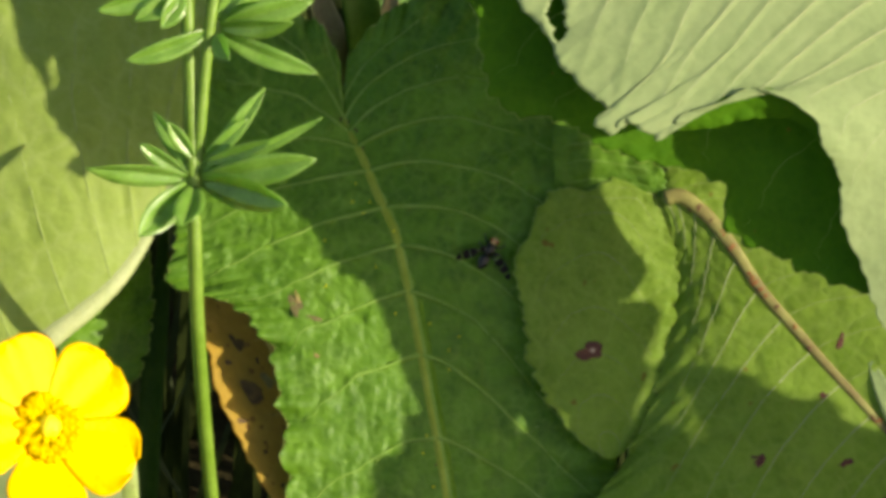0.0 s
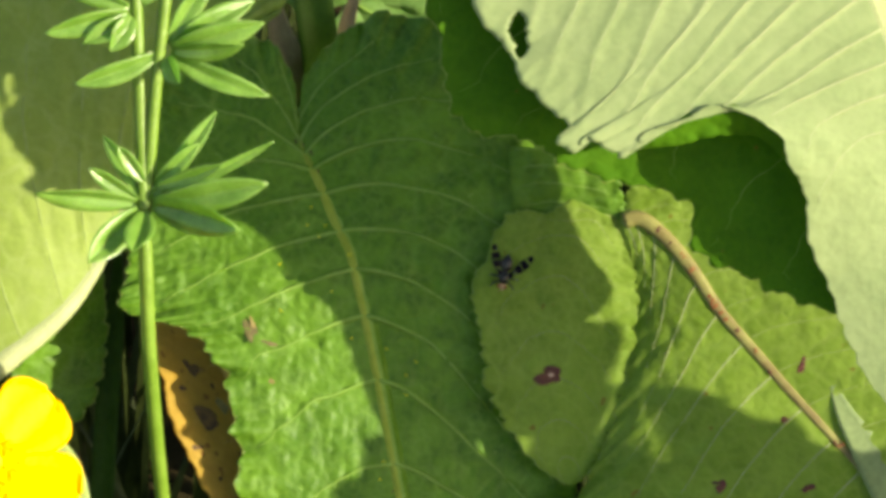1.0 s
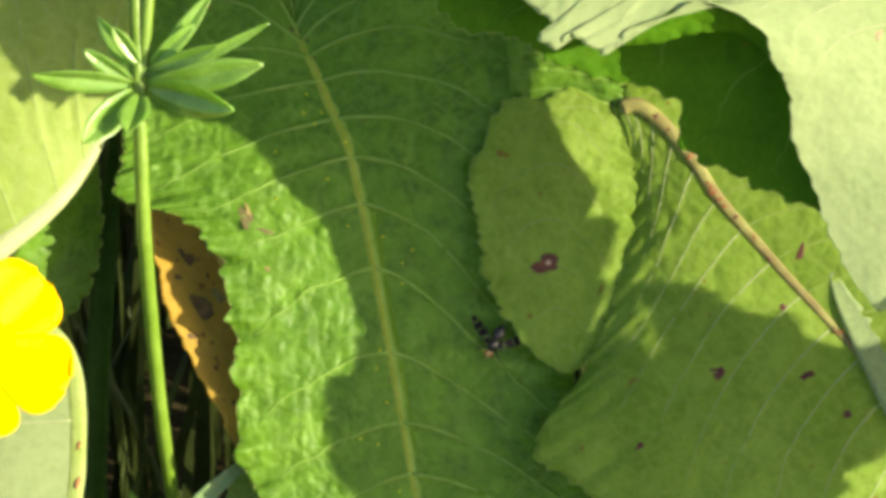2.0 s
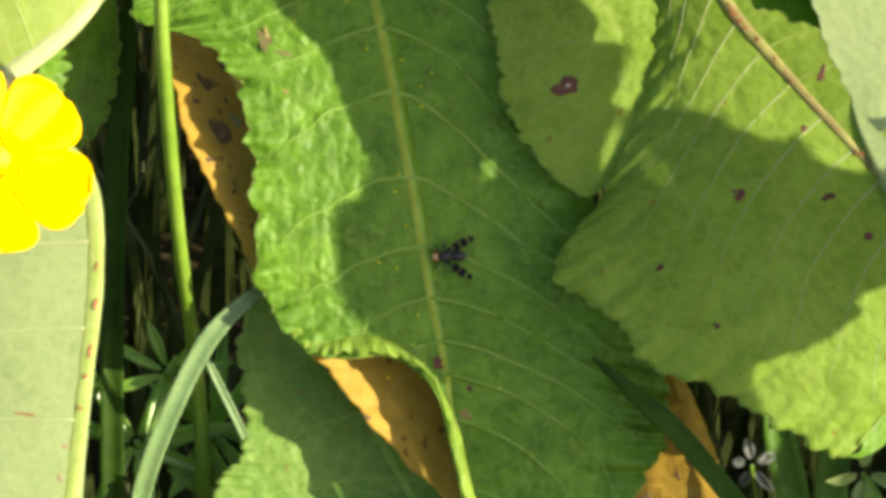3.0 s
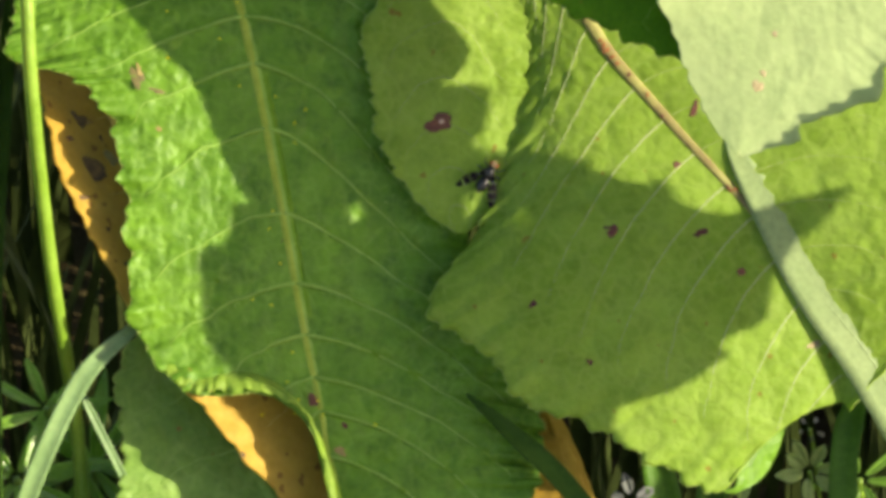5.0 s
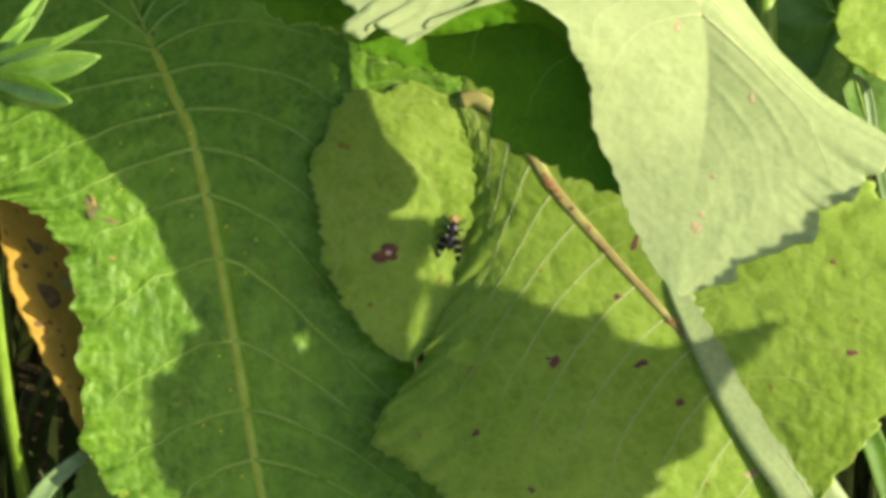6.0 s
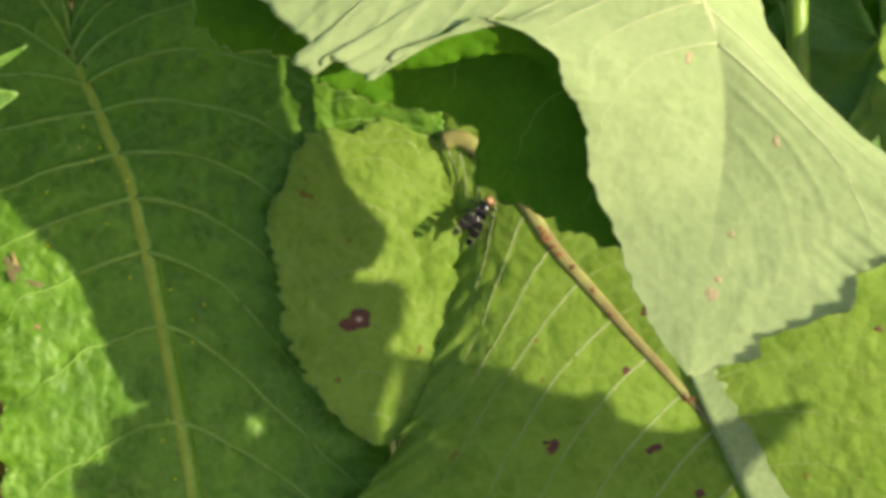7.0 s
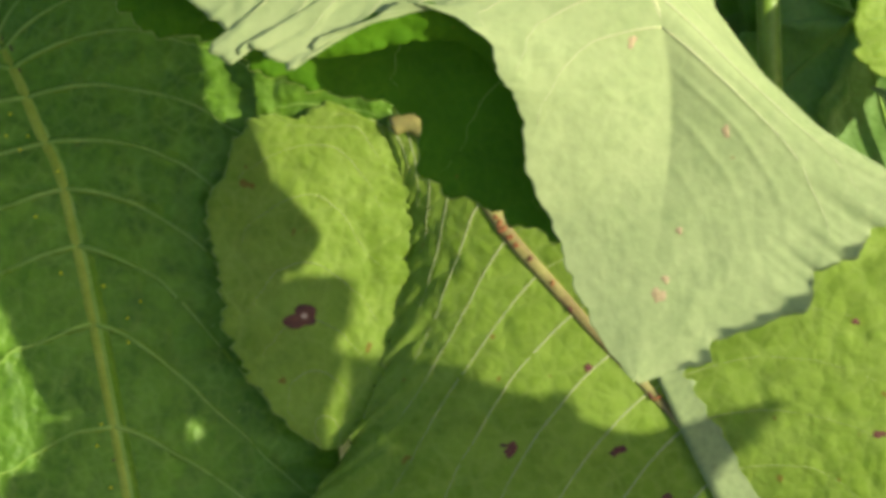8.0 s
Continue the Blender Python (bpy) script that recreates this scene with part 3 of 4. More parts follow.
    for k, (x, y, rx, ry, turn) in enumerate(((1463, 651, 20, 9, 0.9), (1494, 819, 13, 8, -0.4), (1339, 816, 11, 17, 0.7), (1562, 884, 12, 8, 0.3),
                                              (1486, 605, 7, 13, 0.4), (1304, 1041, 6, 5, 0), (1206, 940, 10, 4, -0.8), (1340, 512, 8, 6, 0.8),
                                              (1590, 788, 16, 8, 0.9), (1225, 372, 10, 6, 0.4), (1275, 418, 9, 5, 0.9), (1545, 745, 7, 4, 0.8),
                                              (1456, 700, 8, 5, -0.4), (1690, 1012, 14, 5, -0.5), (1870, 800, 10, 6, 0.2), (1840, 640, 7, 5, 0.1))):
        scar(leaf, blade, x, y, rx, ry, SCAR if k != 13 else SCAR_ROSE, turn, 40 + k)
    r = random.Random(12)
    for k in range(16):
        q = r.uniform(0.12, 0.66)
        x, y = curve_at(blade.mid, np.array((q,)))[0]
        scar(leaf, blade, x + r.uniform(-6, 6), y, r.uniform(2, 5), r.uniform(3, 7), SCAR_RED if k % 3 else SCAR, r.uniform(0.5, 1.2), 400 + k, "speck", raised=0.05)
    return leaf, blade, lobe


def pale_leaf():
    mid = [(1260, -430), (1340, -390), (1415, -330), (1475, -260), (1525, -180), (1565, -100), (1600, -20), (1628, 55), (1650, 115), (1680, 190),
           (1690, 260), (1690, 340), (1680, 430), (1660, 560), (1636, 690)]
    left = [(1000, -430), (880, -250), (890, -80), (925, 15), (965, 60), (985, 105), (1012, 140), (1050, 172), (1080, 200), (1052, 214), (1080, 240),
            (1100, 212), (1130, 228), (1165, 248), (1192, 225), (1202, 205), (1262, 186), (1310, 161), (1340, 158), (1400, 182), (1438, 210),
            (1456, 262), (1480, 300), (1485, 362), (1498, 421), (1526, 481), (1546, 541), (1570, 600), (1605, 655), (1634, 692)]
    right = [(1560, -500), (1640, -490), (1720, -465), (1800, -430), (1880, -380), (1940, -320), (1965, -250), (1960, -180), (1930, -120),
             (1880, -60), (1830, -10), (1780, 30), (1745, 70), (1735, 110), (1747, 165), (1764, 192), (1781, 215), (1826, 275), (1870, 315),
             (1915, 355), (1984, 395), (2018, 425), (2003, 464), (1968, 489), (1943, 523), (1893, 538), (1883, 583), (1823, 612), (1749, 636),
             (1734, 666), (1679, 681), (1640, 694)]
    blade = Blade(left, mid, right, (4.6, 4.9, 5.15, 5.35, 5.45, 5.5, 5.5, 5.5, 5.55, 5.6, 5.55, 5.25, 4.92, 4.9, 4.98), (4.2, 4.7, 5.15, 5.25, 4.97, 4.98), (4.0, 4.0, 3.98, 4.27, 4.88, 4.95, 4.95),
                  seed=52, veins=17, sweep=0.16, quilt=0.012, ripple=0.02, crenate=5, beats=14, cup=0.03, wrinkle=0.005, ridge=0.055, fade=0.7, lump=0.03, pucker=0.003)
    leaf = thing("dock_leaf", place((1260, -430, 4.0)), "pale underside of a drooping dock leaf in full sun", "leaf", "dock leaves")
    blade_part(leaf, blade, DOCK_PALE, (400, 130), holes=((983, 20, 11, 26), (990, 55, 7, 14)))
    midrib_part(leaf, blade, VEIN_PALE, (0.0010, 0.0003), squash=0.2, lift=0.006)
    side_veins(leaf, blade, VEIN_PALE, 0.00020, 0.9, proud=0.4, last=0.7)
    lip = Blade([(1195, 216), (1240, 192), (1335, 158), (1440, 180), (1500, 277)], [(1196, 228), (1243, 212), (1335, 182), (1428, 200), (1486, 285)],
                [(1200, 232), (1262, 226), (1336, 210), (1412, 218), (1476, 288)], (5.4, 5.5, 5.4), (5.3, 5.36, 5.3), (5.2, 5.22, 5.18), seed=58, veins=5, crenate=9, beats=6, ripple=0.04)
    blade_part(leaf, lip, DOCK_DARKENED, (70, 16), "turned_edge", "green upper side of the turned margin")
    for k, (x, y, rx, ry) in enumerate(((1768, 342, 6, 8), (1670, 570, 9, 11), (1680, 548, 5, 6), (1640, 215, 6, 9), (1700, 480, 4, 6))):
        scar(leaf, blade, x, y, rx, ry, SCAR_ROSE, 0.2, 70 + k)
    return leaf, blade


def deep_leaf():
    left = [(808, -80), (847, 64), (862, 150), (906, 202), (995, 214), (1060, 258), (1150, 288), (1276, 322), (1285, 408), (1369, 450),
            (1448, 490), (1575, 530)]
    mid = [(930, -120), (960, -20), (1000, 60), (1060, 110), (1120, 140), (1190, 170), (1250, 195), (1340, 225), (1390, 300),
           (1455, 350), (1525, 395), (1620, 430)]
    right = [(1050, -160), (1080, -80), (1130, -20), (1180, 30), (1250, 60), (1320, 90), (1380, 120), (1445, 150), (1500, 190),
             (1565, 245), (1625, 295), (1690, 340)]
    blade = Blade(left, mid, right, (4.3, 4.3, 4.25, 4.15, 4.2, 4.3), (4.25, 4.25, 4.2, 4.3, 4.3, 4.3), (4.1, 4.15, 4.2, 4.25, 4.3, 4.3),
                  seed=61, veins=7, sweep=0.05, quilt=0.01, ripple=0.02, crenate=9, beats=12, wrinkle=0.006, ridge=0.006)
    leaf = thing("dock_leaf", place((930, -120, 4.15)), "dock leaf turned from the sun under a pale one, green darkened for shade", "leaf", "dock leaves")
    blade_part(leaf, blade, DOCK_DARKENED, (160, 50))
    side_veins(leaf, blade, VEIN, 0.00010, 0.9, branch=False)
    rim(leaf, blade, (-1,))
    s = np.linspace(0, 1, 20)[:, None]
    a, m, c = place((932, -116, 4.15)), place((860, -330, 3.6)), place((900, -800, 0.5))
    part("petiole", tube((1 - s) ** 2 * a + 2 * s * (1 - s) * m + s ** 2 * c, 0.0010, 8), STEM, leaf)
    return leaf, blade


def folded_leaf():
    """Folded along its thick midrib, the far half hanging behind."""
    mid = [(-150, 780), (-40, 700), (85, 600), (184, 517), (243, 440), (290, 345), (316, 259), (322, 150), (335, 60)]
    left = [(-300, 400), (-280, 200), (-200, 0), (-50, -150), (150, -220), (350, -200), (500, -120), (585, -30), (480, 45)]
    right = [(-142, 792), (-32, 712), (94, 612), (194, 527), (252, 446), (298, 348), (322, 261), (328, 152), (341, 62)]
    blade = Blade(left, mid, right, (-0.3, -0.5, -0.6, -0.7, -0.9), (0.9, 0.5, -0.1, -0.5, -0.9), (0.1, -0.3, -0.8, -1.0, -1.2),
                  seed=81, veins=10, sweep=0.12, quilt=0.04, ripple=0.1, crenate=6, beats=14, cup=0.15, wrinkle=0.03, ridge=0.04)
    leaf = thing("dock_leaf", place((-150, 780, 1.3)), "pale dock leaf folded along its thick midrib", "leaf", "dock leaves")
    blade_part(leaf, blade, DOCK_SOFT, (150, 90))
    midrib_part(leaf, blade, VEIN_PALE, (0.0024, 0.0008), squash=0.5, lift=-0.05)
    side_veins(leaf, blade, VEIN_SOFT, 0.00026, 0.9, proud=0.3)
    half = Blade([(-60, 780), (60, 670), (140, 570), (200, 480), (235, 420)], [(40, 790), (140, 690), (200, 590), (235, 500), (250, 430)],
                 [(110, 800), (234, 680), (268, 572), (266, 470), (262, 425)], (-1.0, -1.0, -1.0), (-1.3, -1.4, -1.3), (-1.5, -1.7, -1.5),
                 seed=85, veins=6, sweep=0.1, crenate=9, beats=7, ripple=0.12)
    blade_part(leaf, half, DOCK, (80, 40), "folded_half", "green upper side of the folded half")
    rim(leaf, half, (1,), 0.00018)
    return leaf, blade


def hanging_leaf():
    mid = [(40, 690), (160, 722), (220, 800), (230, 954), (211, 1130), (189, 1308), (171, 1440), (148, 1580)]
    left = [(-100, 690), (-230, 730), (-300, 830), (-320, 960), (-330, 1130), (-310, 1300), (-220, 1450), (-60, 1600)]
    right = [(46, 684), (172, 712), (237, 796), (246, 954), (227, 1130), (210, 1308), (208, 1440), (186, 1580)]
    blade = Blade(left, mid, right, (0.0, 0.1, 0.2, 0.2, 0.0), (0.9, 1.0, 1.0, 0.9, 0.6), (0.84, 0.94, 0.94, 0.84, 0.54),
                  seed=91, veins=8, sweep=0.02, quilt=0.03, ripple=0.08, crenate=3, beats=9, cup=0.25)
    leaf = thing("dock_leaf", place((40, 690, 0.9)), "pale dock leaf hanging, red flecks along its midrib", "leaf", "dock leaves")
    blade_part(leaf, blade, DOCK_PALE, (140, 80))
    midrib_part(leaf, blade, VEIN_SOFT, (0.0015, 0.0011), squash=0.25, lift=0.0)
    side_veins(leaf, blade, VEIN_PALE, 0.00018, 0.95, skip=(1,))
    for k, (x, y, rx, ry) in enumerate(((234, 935, 2.5, 7), (232, 1000, 4, 10), (222, 1080, 3.5, 12), (214, 1125, 3, 5), (204, 1180, 3, 4),
                                        (178, 1245, 6, 5), (170, 1300, 6, 7), (110, 1190, 16, 2.5), (238, 860, 2.5, 4))):
        scar(leaf, blade, x, y, rx, ry, SCAR_ROSE if k in (5, 6) else SCAR_RED, 0.1, 100 + k, raised=0.04 if k < 5 or k == 8 else 0.0)
    return leaf


def low_leaf():
    left = [(520, 960), (476, 1050), (486, 1130), (484, 1240), (442, 1293), (430, 1360), (437, 1431), (470, 1560)]
    mid = [(600, 950), (640, 1050), (680, 1140), (730, 1240), (780, 1330), (820, 1410), (850, 1490), (870, 1600)]
    right = [(760, 940), (820, 1040), (880, 1140), (930, 1240), (990, 1330), (1030, 1420), (1060, 1500), (1080, 1600)]
    blade = Blade(left, mid, right, (-1.3, -1.2, -1.1, -1.2), (-1.5, -1.5, -1.5, -1.6), (-2.0, -2.0, -2.0, -2.0), seed=111, veins=6, sweep=0.16,
                  quilt=0.07, ripple=0.05, crenate=6, beats=9, pucker=0.014)
    leaf = thing("dock_leaf", place((600, 950, -1.5)), "blistered green dock leaf low under the others", "leaf", "dock leaves")
    blade_part(leaf, blade, DOCK_BLISTERED, (180, 120))
    midrib_part(leaf, blade, VEIN, (0.0012, 0.0006))
    side_veins(leaf, blade, VEIN, 0.0003, 0.9)
    rim(leaf, blade, (-1,))
    left = [(170, 1440), (215, 1424), (262, 1408), (310, 1402), (345, 1404)]
    mid = [(180, 1480), (225, 1470), (270, 1455), (310, 1445), (348, 1425)]
    right = [(200, 1560), (250, 1560), (300, 1540), (335, 1500), (350, 1450)]
    blade = Blade(left, mid, right, (0.2, 0.3, 0.2), (0.3, 0.4, 0.3), (0.1, 0.1, 0.1), seed=115, veins=5, sweep=0.1, ripple=0.05, crenate=5, beats=6)
    leaf = thing("small_leaf", place((180, 1480, 0.3)), "small bright green toothed leaf", "leaf")
    blade_part(leaf, blade, DOCK_YOUNG, (50, 30))
    midrib_part(leaf, blade, VEIN, (0.0005, 0.0003))


def yellow_leaf():
    left = [(335, 500), (362, 590), (388, 702), (456, 839), (540, 1000), (640, 1120), (740, 1240), (860, 1350), (970, 1440), (1060, 1530)]
    mid = [(420, 480), (470, 600), (530, 720), (620, 850), (720, 980), (830, 1080), (920, 1190), (1020, 1310), (1120, 1420), (1170, 1520)]
    right = [(560, 500), (620, 600), (720, 700), (850, 820), (1000, 940), (1149, 1040), (1240, 1140), (1290, 1250), (1335, 1380), (1300, 1500)]
    blade = Blade(left, mid, right, (-0.5, 0.0, 0.1, -0.15, -0.5, -0.8), (-1.2, -1.0, -0.9, -1.1, -1.0, -1.0), (-1.4, -1.2, -0.9, -0.6, -0.4, -0.6),
                  seed=121, veins=9, sweep=0.08, quilt=0.05, ripple=0.12, crenate=5, beats=10)
    leaf = thing("withered_leaf", place((420, 480, -1.3)), "withered yellow dock leaf blotched with brown", "leaf", "dock leaves")
    blade_part(leaf, blade, DOCK_YELLOW, (150, 60))
    midrib_part(leaf, blade, VEIN_YELLOW, (0.0016, 0.0008))
    side_veins(leaf, blade, VEIN_YELLOW, 0.00016, 0.85, branch=False)
    fold = Blade([(1165, 1045), (1203, 1150), (1214, 1250), (1224, 1340), (1205, 1450)], [(1186, 1045), (1236, 1150), (1258, 1250), (1282, 1340), (1270, 1450)],
                 [(1200, 1050), (1260, 1150), (1300, 1250), (1338, 1370), (1330, 1460)], (-0.85, -0.8, -0.7), (-0.5, -0.4, -0.35), (-0.5, -0.42, -0.4), seed=127, veins=6, crenate=5, beats=5, ripple=0.04, cup=0.05)
    blade_part(leaf, fold, DOCK_YELLOW, (80, 24), "turned_edge", "curled yellow edge")
    for k, (x, y, rx, ry) in enumerate(((413, 610, 16, 19), (432, 692, 46, 15), (470, 676, 18, 12), (402, 642, 8, 6), (445, 575, 8, 12), (1180, 1330, 14, 9), (425, 745, 12, 6), (455, 640, 5, 6), (470, 800, 5, 4), (500, 860, 4, 6), (700, 1190, 6, 5), (860, 1280, 7, 5), (1235, 1290, 5, 8), (1270, 1330, 8, 5))):
        scar(leaf, blade, x, y, rx, ry, SCAR_BROWN if k in (2, 5) else DARK_SCAR, 0.5 * math.sin(k), 130 + k)


def shading_leaf(left, right, seed, stalk, rise=0.16, holes=(), crenate=5):
    """A leaf higher up the same plant, between the sun and the lower leaves."""
    s = np.linspace(0, 1, 15)
    mid = [tuple(v) for v in (curve_at(left, s) + curve_at(right, s)) / 2]
    blade = Blade(left, mid, right, (0.0, 0.0, 0.0), (0.0, 0.1, 0.0), (0.0, 0.0, 0.0), seed=seed, veins=9, sweep=0.08, crenate=crenate, beats=14)
    rise = Vector(SUN * rise)
    end = (*mid[-1], 0.0)
    leaf = thing("dock_leaf", Vector(place(end)) + rise, "unseen green dock leaf high on the plant, shading the lower ones", "leaf", "dock leaves")
    leaf["base"] = tuple(place(end))
    blade_part(leaf, blade, DOCK_YOUNG, (140, 70), holes=holes)
    midrib_part(leaf, blade, VEIN, (0.0007, 0.0012))
    side_veins(leaf, blade, VEIN, 0.0003, 0.85, branch=False)
    way = [place((x, y, 0.0)) for x, y in stalk]
    foot = way[-1] + RIGHT * 0.01 - UP * 0.01
    foot[2] = -float(rise[2])
    part("petiole", tube(curve_at(way + [foot], np.linspace(0, 1, 40)), 0.0015, 8), STEM, leaf)
    return leaf


# ---- bedstraw ----
def leaflet(at, along, length, width, up, droop=0.15, bend=0.0, twist=0.0):
    """A narrow pointed leaflet as a bmesh; it bends sideways and twists towards its tip."""
    a, d, n = np.asarray(at, float), np.asarray(along, float), np.asarray(up, float)
    d = d / np.linalg.norm(d)
    w = np.cross(d, n)
    w /= np.linalg.norm(w)
    n = np.cross(w, d)
    u = np.linspace(0, 1, 19)
    half = 0.5 * width * (u + 0.03) ** 0.55 * (1 - np.clip(u, 0, 1) ** 3.2) / 0.62 + 0.00006
    c = a + d * (length * u)[:, None] - n * (droop * length * u ** 2)[:, None] + w * (bend * length * u ** 2)[:, None]
    q = (twist * u)[:, None]
    side, up_here = w * np.cos(q) + n * np.sin(q), n * np.cos(q) - w * np.sin(q)
    rows = [c + side * (half * v)[:, None] + up_here * (0.42 * half * abs(v) ** 1.2 - 0.14 * half * (v == 0))[:, None] for v in (-1, -0.6, -0.2, 0, 0.2, 0.6, 1)]
    return sheet(np.stack(rows, 1))


def stem_part(parent, plan, radius, material, name="stem", sides=8):
    s = np.linspace(0, 1, 40)
    pts = place(curve_at(plan, s))
    r = np.linspace(radius[0], radius[1], 40)
    return part(name, tube(pts, r, sides), material, parent)


def whorl(parent, centre, leaflets, material=None):
    """leaflets: direction in the slope's plane in degrees, length in mm, width in mm, lean outwards."""
    c = place(centre)
    r = random.Random(int(centre[0] + 3 * centre[1]))
    for ang, length, width, lean in leaflets:
        q = radians(ang)
        d = RIGHT * math.cos(q) + UP * math.sin(q) + OUT * lean
        up = OUT - 0.35 * UP * (1 if lean > 0 else -0.4)
        bm = leaflet(c + 0.0012 * d, d, length / 1000, width / 1000, up, r.uniform(-0.1, 0.35), r.uniform(-0.14, 0.14), r.uniform(-0.7, 0.7))
        thicken(part("leaflet", bm, material or BEDSTRAW, parent), 0.00012)


def bedstraw():
    plant = thing("bedstraw", place((415, 1300, -1.5)), "upright bedstraw stem with whorls of narrow leaves", "plant")
    stem_part(plant, [(418, 1330, -2.6), (405, 1110, -1.7), (375, 880, 0.4), (352, 600, 2.2), (345, 400, 2.9), (338, 180, 3.2), (330, -60, 3.5), (325, -220, 3.6)],
              (0.0012, 0.0010), STEM)
    stem_part(plant, [(348, 330, 3.0), (356, 210, 3.2), (368, 80, 3.4), (378, 0, 3.5), (390, -120, 3.6)], (0.0010, 0.0009), STEM, "side_stem")
    whorl(plant, (346, 318, 3.1), ((50, 16.5, 2.6, 0.1), (23, 20.5, 1.6, 0.0), (7, 18.5, 4.6, 0.45), (-8, 16, 5.0, 0.6), (-20, 14.5, 4.2, 0.4), (266, 9, 4.4, 0.9),
                                    (225, 12.5, 4.6, 0.5), (172, 16, 4.0, 0.3), (118, 11, 2.6, -0.1), (150, 9, 2.4, 0.1)))
    whorl(plant, (352, 290, 3.15), ((38, 9, 2.4, 0.3), (128, 7, 2.4, 0.3), (12, 12, 2.6, 0.5)))
    whorl(plant, (380, 50, 3.4), ((-34, 15.5, 3.2, 0.3), (14, 14, 4.0, 0.4), (-2, 12, 3.6, 0.6), (210, 13, 3.2, 0.3), (60, 12, 3.2, 0.1), (32, 14, 3.6, 0.1), (-70, 6, 3.0, 0.7)))
    whorl(plant, (332, -20, 3.5), ((240, 6, 3.4, 0.6), (195, 13, 3.4, 0.3), (160, 13, 3.4, 0.1), (222, 8, 3.2, 0.5), (50, 12, 3.4, 0.1), (100, 12, 3.4, -0.1)))
    whorl(plant, (330, -190, 3.6), ((180, 14, 3.4, 0.2), (150, 14, 3.4, 0.1), (0, 14, 3.4, 0.2), (-40, 12, 3.4, 0.3), (90, 12, 3.4, 0.0)))
    for k, (x, y, h, size) in enumerate(((354, 1096, -2.4, 9), (300, 1215, -2.6, 14), (430, 1190, -3.0, 13), (480, 1330, -3.0, 12),
                                         (1603, 1365, -1.8, 9), (1750, 1220, -4.0, 8))):
        young = thing("bedstraw", place((x, y + 110, h - 3.0)), "young bedstraw shoot with a star of narrow leaves", "plant", "bedstraw shoots")
        stem_part(young, [(x + 10, y + 160, h - 4.0), (x + 4, y + 60, h - 1.0), (x, y, h)], (0.0007, 0.0006), STEM)
        r = random.Random(k)
        whorl(young, (x, y, h), [(a * 51 + r.uniform(-12, 12) + 20 * k, size * r.uniform(0.8, 1.15), size * 0.19, r.uniform(0.1, 0.5)) for a in range(7)])


# ---- buttercup ----
def buttercup():
    c = place((82, 758, 3.4))
    face = OUT * 0.80 + UP * 0.22 + RIGHT * 0.42
    face /= np.linalg.norm(face)
    e1 = np.cross(UP, face)
    e1 /= np.linalg.norm(e1)
    e2 = np.cross(face, e1)
    plant = thing("buttercup", c, "shiny yellow buttercup in flower", "flower")
    for k, ang in enumerate((42, -28, -98, 186, 113)):
        q = radians(ang)
        d, w = e1 * math.cos(q) + e2 * math.sin(q), -e1 * math.sin(q) + e2 * math.cos(q)
        u, v = np.meshgrid(np.linspace(0, 1, 18), np.linspace(-1, 1, 17), indexing="ij")
        half = 0.0088 * np.clip(u, 0.02, 1) ** 0.66 * np.sqrt(np.clip(1 - np.clip((u - 0.55) / 0.46, 0, 1) ** 2, 0.003, 1))
        r = 0.0008 + 0.0138 * u
        lift = 0.0022 * u ** 1.5 + 0.0006 * v * v * u + 0.0002 * np.sin(v * 7 + k) * u
        pts = c + d * r[..., None] + w * (half * v)[..., None] + face * (lift + 0.0003 * (k % 2))[..., None]
        thicken(part("petal", sheet(pts), PETAL, plant), 0.00025)
    r = random.Random(4)
    for k in range(160):
        q, rad = r.uniform(0, 6.283), 0.0010 + 0.0036 * math.sqrt(r.random())
        d = e1 * math.cos(q) + e2 * math.sin(q)
        a, b = c + d * rad * 0.5 + face * 0.0005, c + d * rad * 1.25 + face * r.uniform(0.0008, 0.0018)
        s = np.linspace(0, 1, 7)[:, None]
        pts = a + (b - a) * s + face * 0.0006 * s * (1 - s)
        part("stamen", tube(pts, (0.0002, 0.0002, 0.0002, 0.0003, 0.00058, 0.00058, 0.0003), 6), STAMEN, plant)
    bm = bmesh.new()
    bmesh.ops.create_icosphere(bm, subdivisions=3, radius=0.0019)
    for v in bm.verts:
        v.co *= 1 + 0.16 * math.sin(v.co.x * 6000) * math.sin(v.co.y * 6000) * math.cos(v.co.z * 5000)
    bm.transform(Matrix.Translation(Vector(c + face * 0.0012)))
    part("pistil", bm, PISTIL, plant)
    s = np.linspace(0, 1, 24)[:, None]
    a, b, d = c - face * 0.0004, c - face * 0.035 - UP * 0.01 - RIGHT * 0.02, place((-120, 1500, -2.0))
    part("stalk", tube((1 - s) ** 2 * a + 2 * s * (1 - s) * b + s ** 2 * d, 0.0008, 8), STEM, plant)
    return plant


